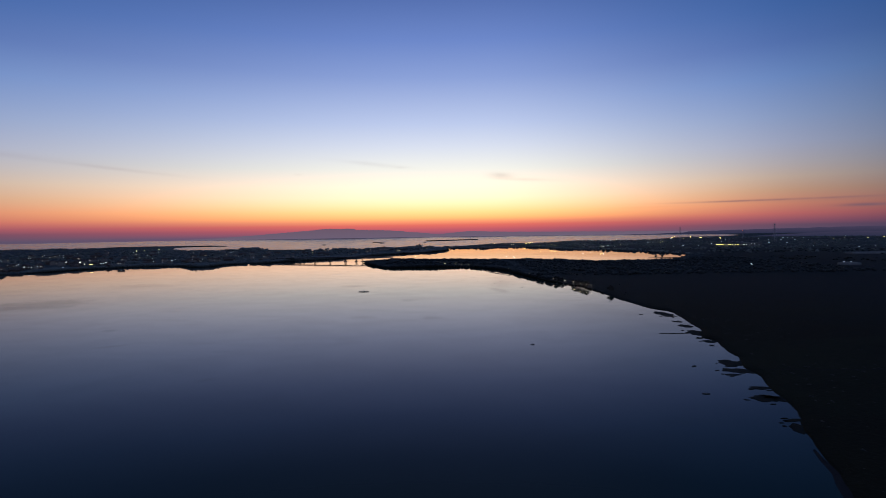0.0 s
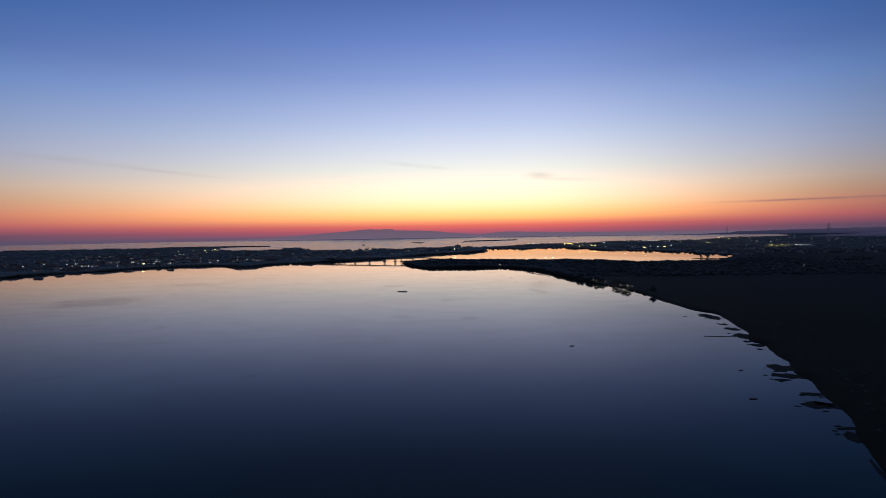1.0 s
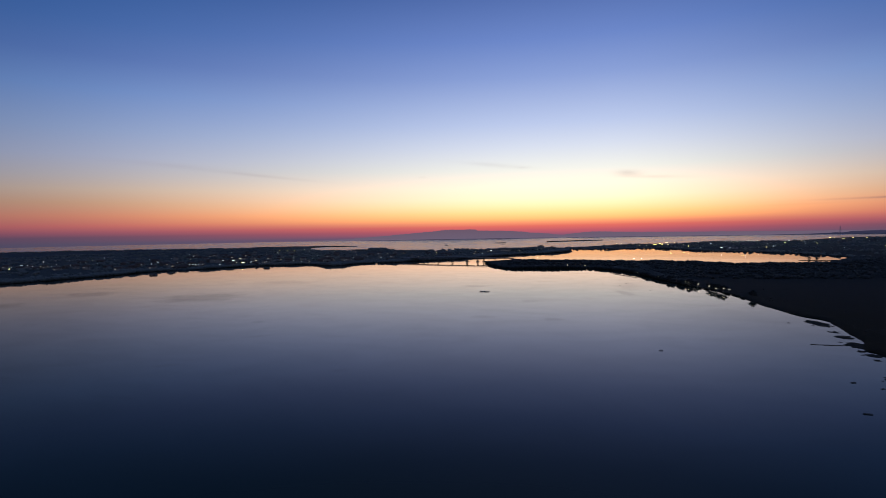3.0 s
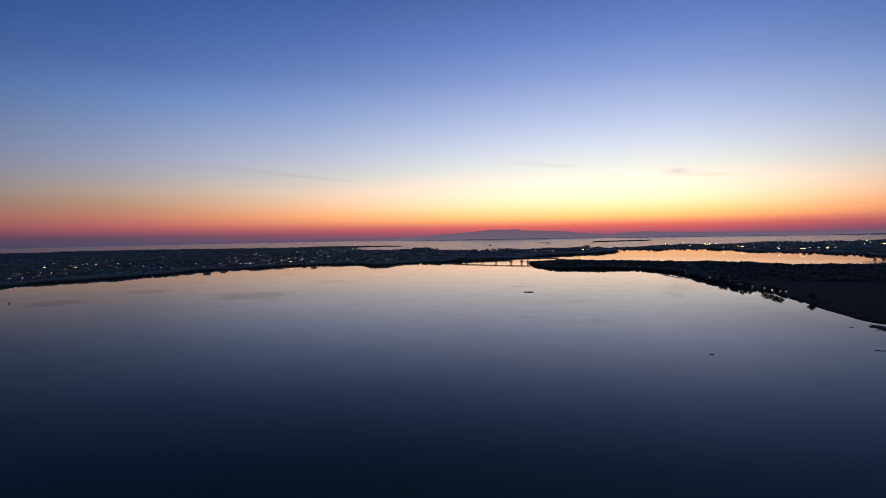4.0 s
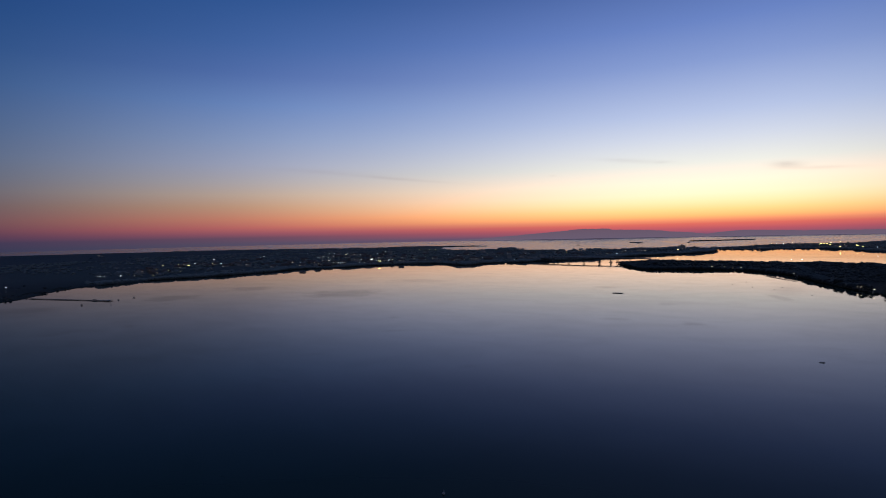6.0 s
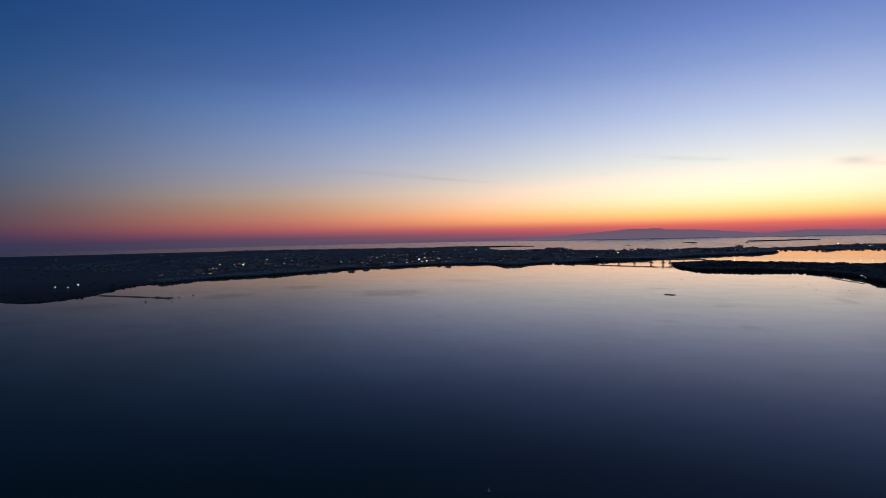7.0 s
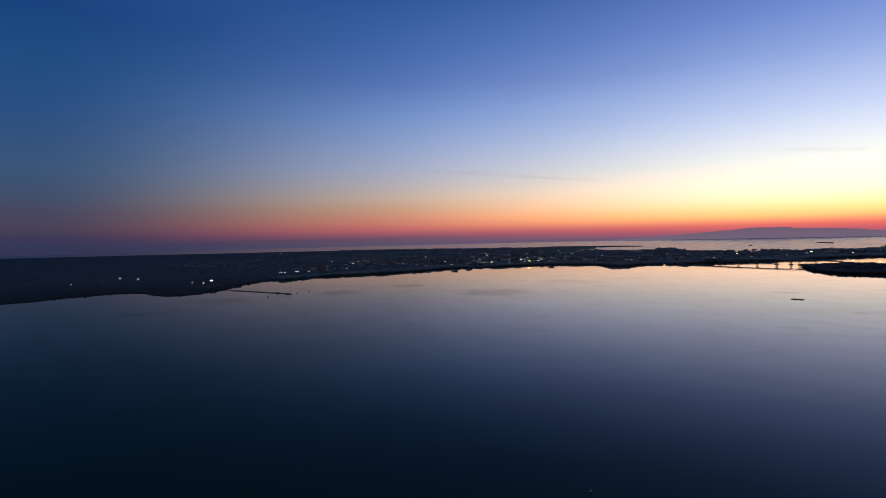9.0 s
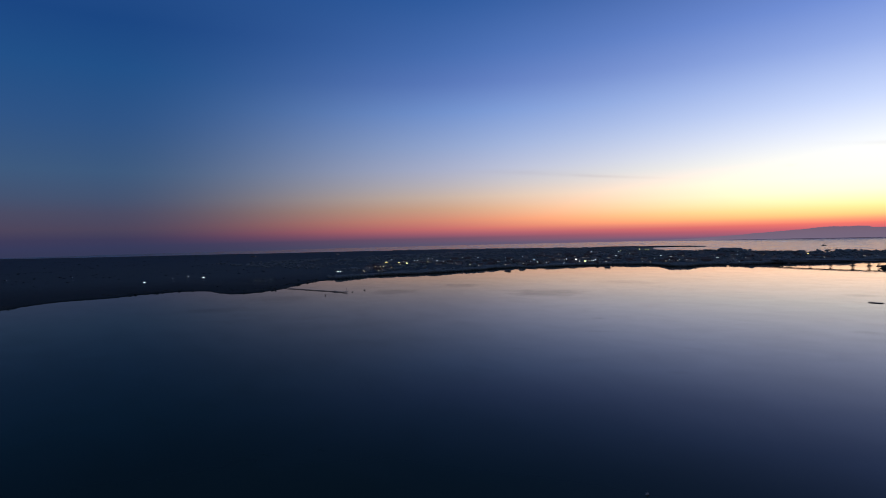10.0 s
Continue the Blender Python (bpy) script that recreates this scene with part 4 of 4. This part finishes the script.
def build_tank(x, y, r, h):
    ob = thing("storage_tank", "round grey steel storage tank at the harbour", "tank", x, y, 1.0, 0, "storage tanks")
    part("shell", rod(bmesh.new(), (0, 0, -0.2), (0, 0, h), r, r, 28), SHEET, ob)
    part("roof", rod(bmesh.new(), (0, 0, h), (0, 0, h + r * 0.15), r + 0.15, 0.3, 28), SHEET, ob)
    bm = bmesh.new()
    for k in range(18):
        a = k * 0.09
        bmesh.ops.create_cube(bm, size=0.5, matrix=Matrix.Translation(((r + 0.3) * math.cos(a), (r + 0.3) * math.sin(a), 0.3 + h * k / 18)))
    part("stair", bm, STEEL, ob)


for x, y, r, h in ((1010, 2140, 9, 11), (1034, 2150, 9, 11), (1060, 2130, 7, 9), (905, 2080, 8, 10)):
    build_tank(x, y, r, h)


def build_tower(x, y, h, label, arms=3, red=False):
    """A lattice tower: four leaning legs, rings, braces and cross-arms."""
    ob = thing("lattice_tower", label, "lattice tower", x, y, 0.8, 20, "lattice towers")
    w0, w1 = h * 0.085, h * 0.018
    n = 9
    lev = [(h * (k / n) ** 0.9, w0 + (w1 - w0) * (k / n) ** 0.8) for k in range(n + 1)]
    for sx_, sy_ in ((1, 1), (1, -1), (-1, -1), (-1, 1)):
        bm = bmesh.new()
        for (za, wa), (zb, wb) in zip(lev, lev[1:]):
            rod(bm, (sx_ * wa, sy_ * wa, za), (sx_ * wb, sy_ * wb, zb), 0.2, n=5)
        part("leg", bm, STEEL, ob)
    for (za, wa), (zb, wb) in zip(lev, lev[1:]):
        bm = bmesh.new()
        for k in range(4):
            c = ((1, 1), (1, -1), (-1, -1), (-1, 1))
            p, q = c[k], c[(k + 1) % 4]
            rod(bm, (p[0] * wa, p[1] * wa, za), (q[0] * wb, q[1] * wb, zb), 0.1, n=4)
            rod(bm, (q[0] * wa, q[1] * wa, za), (p[0] * wb, p[1] * wb, zb), 0.1, n=4)
            rod(bm, (p[0] * wb, p[1] * wb, zb), (q[0] * wb, q[1] * wb, zb), 0.1, n=4)
        part("brace", bm, STEEL, ob)
    for k in range(arms):
        z = h * (0.68 + 0.12 * k)
        bm = bmesh.new()
        for s in (-1, 1):
            rod(bm, (0, 0, z), (s * h * 0.12, 0, z + 0.6), 0.3, 0.15, 5)
            rod(bm, (0, 0, z + 2.2), (s * h * 0.12, 0, z + 0.6), 0.2, 0.15, 5)
        part("cross_arm", bm, STEEL, ob)
    if red:
        bm = bmesh.new()
        bmesh.ops.create_uvsphere(bm, u_segments=8, v_segments=5, radius=0.6, matrix=Matrix.Translation((0, 0, h + 0.5)))
        part("beacon", bm, RED_LAMP, ob, "small red warning light")


build_tower(1132, 1888, 62, "tall dark lattice transmission tower on the plain")
build_tower(947, 2207, 54, "slim dark lattice mast behind the harbour", 0)
build_tower(1145, 2111, 38, "dark lattice tower with a red light", 1, True)


def build_greenhouse(x0, y0, x1, y1, bays):
    """A row of low film tunnels on the plain."""
    a, b = Vector((x0, y0)), Vector((x1, y1))
    d = b - a
    ob = thing("greenhouse", "row of low pale film greenhouses on the plain", "greenhouse", a.x, a.y, 0.95, math.degrees(math.atan2(d.y, d.x)), "greenhouses")
    for k in range(bays):
        bm = bmesh.new()
        rings = []
        for x in (0.0, d.length):
            rings.append([bm.verts.new((x, k * 7.4 + 3.6 + 3.6 * math.cos(t), 3.4 * math.sin(t))) for t in [math.pi * i / 10 for i in range(11)]])
        for i in range(10):
            bm.faces.new((rings[0][i], rings[0][i + 1], rings[1][i + 1], rings[1][i]))
        bm.faces.new(rings[0])
        bm.faces.new(rings[1][::-1])
        part("tunnel", bm, FILM, ob)


build_greenhouse(755, 1020, 830, 1008, 4)
build_greenhouse(534, 742, 556, 736, 2)


# ---- the long jetty and its posts ----
def build_jetty():
    a, b = Vector((-612, 314)), Vector((-505, 326))
    d = b - a
    n = d.length
    ob = thing("jetty", "long narrow timber jetty on piles reaching into the lagoon", "jetty", a.x, a.y, 0, math.degrees(math.atan2(d.y, d.x)))
    plank = box(bmesh.new(), 0, -1.15, 0.52, 0.36, 1.15, 0.60)
    first = part("board", plank, TIMBER, ob)
    for k in range(1, int(n / 0.42)):
        nxt = new("board", first.data)
        nxt.parent = ob
        nxt.location = (k * 0.42, 0.02 * math.sin(k * 1.7), 0.012 * math.sin(k * 2.3))
    for y in (-0.95, 0.95):
        part("stringer", box(bmesh.new(), 0, y - 0.12, 0.22, n, y + 0.12, 0.515, 0.02), TIMBER, ob)
        for i in range(19):
            part("pile", rod(bmesh.new(), (2 + i * 5.8, y, -1.5), (2 + i * 5.8, y, 0.75 + 0.25 * (i % 3 == 0)), 0.17, 0.15, 7), TIMBER, ob)
    part("platform", box(bmesh.new(), n - 5, -2.6, 0.61, n + 1.5, 2.6, 0.85, 0.03), TIMBER, ob, "wider landing stage at the head")
    part("beacon_post", rod(bmesh.new(), (n - 1, 1.6, 0.8), (n - 1, 1.6, 4.4), 0.16, 0.1, 8), STEEL, ob)
    part("beacon_lantern", box(bmesh.new(), n - 1.3, 1.3, 4.3, n - 0.7, 1.9, 4.9, 0.08), STEEL, ob)
    part("bench", box(bmesh.new(), n - 21, -1.0, 0.61, n - 18, 1.0, 1.3, 0.05), TIMBER, ob, "low storage bench on the jetty")


build_jetty()


def mooring(x, y, h):
    ob = thing("mooring_post", "cluster of dark timber mooring piles in the water", "mooring post", x, y, 0, 30, "mooring posts")
    for dx, dy in ((0.45, 0), (-0.25, 0.4), (-0.25, -0.4)):
        part("pile", rod(bmesh.new(), (dx * 1.8, dy * 1.8, -1.5), (dx * 0.6, dy * 0.6, h), 0.24, 0.2, 8), TIMBER, ob)
    part("collar", rod(bmesh.new(), (0, 0, h - 0.6), (0, 0, h - 0.3), 0.55, 0.55, 12), STEEL, ob)


for x, y, h in ((-498, 296, 1.3), (-503, 333, 0.9), (-509, 353, 1.1)):
    mooring(x, y, h)


# ---- craft and floats on the water ----
def hull_mesh(length, beam, height):
    """A boat's hull with sheer, flare and a hollow inside."""
    bm = bmesh.new()
    n = 12
    rows = []
    for i in range(n + 1):
        t = i / n
        x = (t - 0.5) * length
        w = beam / 2 * max(0.03, (1 - (2 * t - 1) ** 2 * (0.98 if t > 0.5 else 0.45)) ** 0.7)
        z = height * (1 + 0.45 * max(0, t - 0.5) ** 1.5 * 2)
        rows.append([bm.verts.new(p) for p in ((x, -w, z), (x, -w * 0.72, -0.2), (x, w * 0.72, -0.2), (x, w, z), (x, w * 0.86, z), (x, w * 0.6, height * 0.35), (x, -w * 0.6, height * 0.35), (x, -w * 0.86, z))])
    for a, b in zip(rows, rows[1:]):
        for k in range(8):
            bm.faces.new((a[k], b[k], b[(k + 1) % 8], a[(k + 1) % 8]))
    bm.faces.new(rows[0])
    bm.faces.new(rows[-1][::-1])
    bmesh.ops.recalc_face_normals(bm, faces=bm.faces)
    return bm


def rowing_boat(x, y, turn, length, label):
    ob = thing("rowing_boat", label, "boat", x, y, 0, turn, "moored small boats")
    part("hull", hull_mesh(length, length * 0.4, 0.2), HULL, ob)
    for q in (-0.22, 0.1):
        part("thwart", box(bmesh.new(), q * length - 0.12, -length * 0.14, 0.12, q * length + 0.12, length * 0.14, 0.16, 0.01), TIMBER, ob)


rowing_boat(85.2, 183.1, 172, 2.3, "small dark moored boat low in the water")
rowing_boat(97.8, 219.4, 12, 1.8, "tiny dark dinghy lying at its mooring")
rowing_boat(41.3, 264.5, 5, 1.8, "little dark dinghy adrift on the calm lagoon")


def build_raft():
    ob = thing("work_raft", "long low dark timber raft anchored in the lagoon", "raft", -73.5, 505.6, 0, -6)
    for y in (-0.9, 0, 0.9):
        part("float", rod(bmesh.new(), (-4.4, y, 0.0), (4.4, y, 0.0), 0.3, 0.3, 10), HULL, ob)
    first = part("board", box(bmesh.new(), -4.37, -1.3, 0.3, -4.02, 1.3, 0.37), TIMBER, ob)
    for i in range(1, 21):
        nxt = new("board", first.data)
        nxt.parent = ob
        nxt.location = (i * 0.415, 0.015 * math.sin(i * 1.9), 0)
    for x in (-4.2, 0, 4.2):
        part("post", rod(bmesh.new(), (x, 1.1, 0.25), (x, 1.1, 0.8), 0.06, 0.06, 6), TIMBER, ob)
    part("rail", rod(bmesh.new(), (-4.2, 1.1, 0.76), (4.2, 1.1, 0.76), 0.05, 0.05, 6), TIMBER, ob)


build_raft()


def fishing_boat(x, y, turn, length):
    ob = thing("fishing_boat", "dark fishing boat lying off the coast", "fishing boat", x, y, 0, turn, "boats at sea")
    part("hull", hull_mesh(length, length * 0.3, length * 0.13), HULL, ob)
    w = part("wheelhouse", box(bmesh.new(), -length * 0.25, -length * 0.09, length * 0.06, 0.0, length * 0.09, length * 0.28, 0.08), PLASTER, ob)
    part("window", box(bmesh.new(), -0.04, -length * 0.07, length * 0.19, 0.04, length * 0.07, length * 0.25), GLASS, w)
    part("mast", rod(bmesh.new(), (length * 0.12, 0, length * 0.05), (length * 0.12, 0, length * 0.5), 0.14, 0.08, 6), STEEL, ob)


for x, y, turn, length in ((-502, 2346, 10, 14), (-273, 2463, -5, 11), (-83, 2572, 175, 12), (-262, 2470, 20, 7)):
    fishing_boat(x, y, turn, length)
buoy = thing("marker_buoy", "small pale round marker buoy on dark water", "buoy", -50.5, 102, 0)
bm = bmesh.new()
bmesh.ops.create_uvsphere(bm, u_segments=14, v_segments=10, radius=0.34, matrix=Matrix.Translation((0, 0, 0.12)))
part("body", bm, PLASTER, buoy)
part("stem", rod(bmesh.new(), (0, 0, 0.4), (0.03, 0, 1.0), 0.05, 0.03, 8), STEEL, buoy)
FLOATS = [(-488, 754), (-378, 764), (-85, 673), (36, 588), (34, 645), (74, 525), (20, 610), (52, 570), (60, 590)]
for i, (x, y) in enumerate(FLOATS):
    ob = thing("mooring_float", "small dark mooring float on still water", "float", x, y, 0, i * 37, "mooring floats")
    bm = bmesh.new()
    bmesh.ops.create_uvsphere(bm, u_segments=12, v_segments=8, radius=0.34)
    bmesh.ops.transform(bm, matrix=Matrix.Diagonal((1.2, 1.2, 0.8, 1)), verts=bm.verts)
    part("body", bm, HULL, ob)
    part("ring", rod(bmesh.new(), (0, 0, 0.22), (0, 0, 0.4), 0.1, 0.07, 8), STEEL, ob)


# ---- weed beds and mud bars along the marshy shore ----
def weed_bed(cx, cy, rx, ry, turn, label):
    a = radians(turn)
    pts = []
    for k in range(10):
        t = 2 * math.pi * k / 10
        u, v = rx * math.cos(t), ry * math.sin(t)
        pts.append((cx + u * math.cos(a) - v * math.sin(a), cy + u * math.sin(a) + v * math.cos(a)))
    ring = []
    for p in spline(pts, 0.6, True):
        q = Vector((p.x * 0.45, p.y * 0.45, 3))
        s = 1 + 0.34 * noise.noise(q * 0.8) + 0.22 * noise.noise(q * 2.6) + 0.08 * noise.noise(q * 7)
        ring.append(Vector((cx, cy)) + (p - Vector((cx, cy))) * s)
    return tagged(land("weed_bed", ring, label, 0.10, min(ry, rx) * 0.25, MUD, "", "weed bed"), group="weed beds")


BEDS = ((139, 350, 13, 5.0, 96), (135, 322.5, 2.4, 2.8, 10), (133, 308.5, 3.6, 5.6, 10), (119, 287.3, 8, 0.9, -3), (131, 286.5, 6.2, 8.0, 5), (125.4, 274, 1.8, 1.5, 0), (126.3, 266.4, 2.9, 3.4, 0),
        (123, 257, 0.9, 0.7, 0), (114, 223.5, 4.7, 6.6, -8), (111, 211.5, 6.6, 4.2, -6), (106, 206, 3, 1.6, 0), (107, 188.6, 4.2, 2.0, -6), (101, 177.2, 5.4, 3.9, -10), (104.5, 178, 3.0, 1.8, 5), (97.6, 157, 3.7, 1.2, 4),
        (94.8, 150.5, 2.4, 4.0, -20), (68, 694, 36, 2.4, -72))
wb = random.Random(12)
for row in BEDS:
    weed_bed(*row, "low dark bed of mud and water weed by the shore")
    for k in range(3 if row[1] < 600 else 0):
        a = wb.uniform(0, 6.28)
        weed_bed(row[0] + 1.15 * row[2] * math.cos(a), row[1] + 1.5 * row[3] * math.sin(a), wb.uniform(0.5, 1.3), wb.uniform(0.35, 0.8), wb.uniform(-20, 20), "small ragged clump of water weed")


# ---- shore trees that stand apart ----
def tree_kind(h, seed, label):
    r = random.Random(seed)
    ob = thing("tree", label, "tree", group="shore trees")
    bm = bmesh.new()
    rod(bm, (0, 0, -0.3), (0.1, 0, h * 0.35), h * 0.035, h * 0.024, 8)
    rod(bm, (0.1, 0, h * 0.35), (0.0, 0.15, h * 0.75), h * 0.024, h * 0.008, 7)
    tips = []
    for k in range(15):
        a, z = r.uniform(0, 6.28), h * r.uniform(0.06, 0.58)
        l = h * r.uniform(0.2, 0.34)
        tip = (l * math.cos(a), l * math.sin(a), z + h * r.uniform(0.1, 0.26))
        rod(bm, (0.06, 0.05, z), tip, h * 0.013, h * 0.004, 5)
        tips.append(tip)
    part("trunk", bm, BARK, ob)
    tips += [(0, 0.1, h * 0.85), (0.2, -0.2, h * 0.72)]
    vs, fs = [], []
    for tip in tips:
        for k in range(110):
            c = Vector(tip) + Vector((r.gauss(0, 1), r.gauss(0, 1), r.gauss(0, 0.8))) * h * 0.095
            u = Vector((r.gauss(0, 1), r.gauss(0, 1), r.gauss(0, 1))).normalized()
            w = u.orthogonal().normalized()
            v = u.cross(w)
            s = h * r.uniform(0.024, 0.046)
            b = len(vs)
            vs += [c + w * s, c + v * s * 0.6 + u * s * 0.2, c - w * s, c - v * s * 0.6 + u * s * 0.2]
            fs.append((b, b + 1, b + 2, b + 3))
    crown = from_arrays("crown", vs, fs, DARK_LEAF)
    crown.parent = ob
    return ob


TREES = [tree_kind(5.5, 3, "round-headed dark tree at the water's edge"), tree_kind(4.6, 5, "small dark tree at the water's edge"), tree_kind(6.2, 8, "tall spreading dark tree at the water's edge")]
SHORE_TREES = [(93, 637), (95, 634), (106, 619), (109, 614), (113, 598), (115, 592), (116, 572), (118, 568), (120, 562), (126, 541), (127, 534), (129, 527), (130, 520), (131, 512), (141, 470),
               (90, 690), (82, 760), (60, 808), (45, 838), (10, 858), (-20, 858), (-60, 860), (-88, 868), (-104, 905), (386, 1004), (396, 1001)]
tr = random.Random(9)
seen_kind = set()
for x, y in SHORE_TREES:
    k = tr.randrange(3)
    while y < 700 and not inside(x - 1.2, y, er):
        x += 0.6
    m = pose(x, y, 0.6 if y < 1000 else 0.3, 0, 0, tr.uniform(0, 360))
    if k in seen_kind:
        copy_thing(TREES[k], m)
    else:
        TREES[k].matrix_basis = m
        seen_kind.add(k)
bar("mud_bar", [(370, 1004), (385, 998), (410, 1002), (432, 1008), (412, 1008), (386, 1008)], "narrow mud bar in the inner lagoon", 1, 0.5, 2, MUD, "mud bar", "mud bars")


# ---- reeds and rough grass along the near shore ----
def reeds(name, places, lo, hi, label):
    vs, fs = [], []
    for x, y in places:
        for k in range(5):
            a, h = rng.uniform(0, 6.28), rng.uniform(lo, hi)
            bx, by = x + rng.normal(0, 0.35), y + rng.normal(0, 0.35)
            dx, dy, lean = 0.09 * math.cos(a), 0.09 * math.sin(a), rng.normal(0, 0.25, 2)
            b = len(vs)
            vs += [(bx - dx, by - dy, 0.1), (bx + dx, by + dy, 0.1), (bx + lean[0], by + lean[1], 0.6 + h)]
            fs.append((b, b + 1, b + 2))
    return tagged(from_arrays(name, vs, fs, REED), label, "reeds", kind="stuff")


near_line = spline(EAST_BAY[10:37], 3)
reeds("reeds", [(q[0], q[1]) for q in belt(near_line, 5200, 7, 1, 2, er, 4)], 0.15, 0.6, "dark reeds and rough grass along the marsh")
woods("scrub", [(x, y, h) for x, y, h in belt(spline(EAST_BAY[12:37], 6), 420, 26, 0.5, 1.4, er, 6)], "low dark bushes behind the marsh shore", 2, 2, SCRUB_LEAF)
bm = bmesh.new()
edge = shore(east_ring, 30, 60, 104, 138)
for a, b in zip(edge, edge[1:]):
    d = (b - a).normalized()
    nrm = Vector((-d.y, d.x))
    nrm = nrm if nrm.x > 0 else -nrm
    w = (2.9 + 1.1 * noise.noise((a.x * 0.08, a.y * 0.08, 2))) * max(0.02, min(1, (138 - a.y) / 40))
    w2 = (2.9 + 1.1 * noise.noise((b.x * 0.08, b.y * 0.08, 2))) * max(0.02, min(1, (138 - b.y) / 40))
    bm.faces.new([bm.verts.new(q) for q in ((a.x - nrm.x * 0.3, a.y - nrm.y * 0.3, 0.02), (b.x - nrm.x * 0.3, b.y - nrm.y * 0.3, 0.02),
                                            (b.x + nrm.x * w2, b.y + nrm.y * w2, 0.35), (a.x + nrm.x * w, a.y + nrm.y * w, 0.35))])
bmesh.ops.remove_doubles(bm, verts=bm.verts, dist=0.01)
tagged(mesh_object("beach", bm, surface("wet_sand", (0.009, 0.009, 0.010), (0.020, 0.019, 0.020), 0.4, 0.9, sheen=0.05)), "thin strip of pale wet sand at the water's edge", "beach", kind="structure")
bm = bmesh.new()
track = spline([(121, 209), (140, 207.5), (165, 206), (220, 201), (300, 205), (420, 190)], 4)
for a, b in zip(track, track[1:]):
    bm.faces.new([bm.verts.new((p.x, p.y + dy, 1.03)) for p, dy in ((a, -0.9), (b, -0.9), (b, 0.9), (a, 0.9))])
bmesh.ops.remove_doubles(bm, verts=bm.verts, dist=0.01)
tagged(mesh_object("road", bm, surface("dry_track", (0.008, 0.008, 0.008), (0.014, 0.013, 0.010), 0.3, 0.95, sheen=0.03)), "narrow dry farm track over the dark meadow", "track", kind="structure")
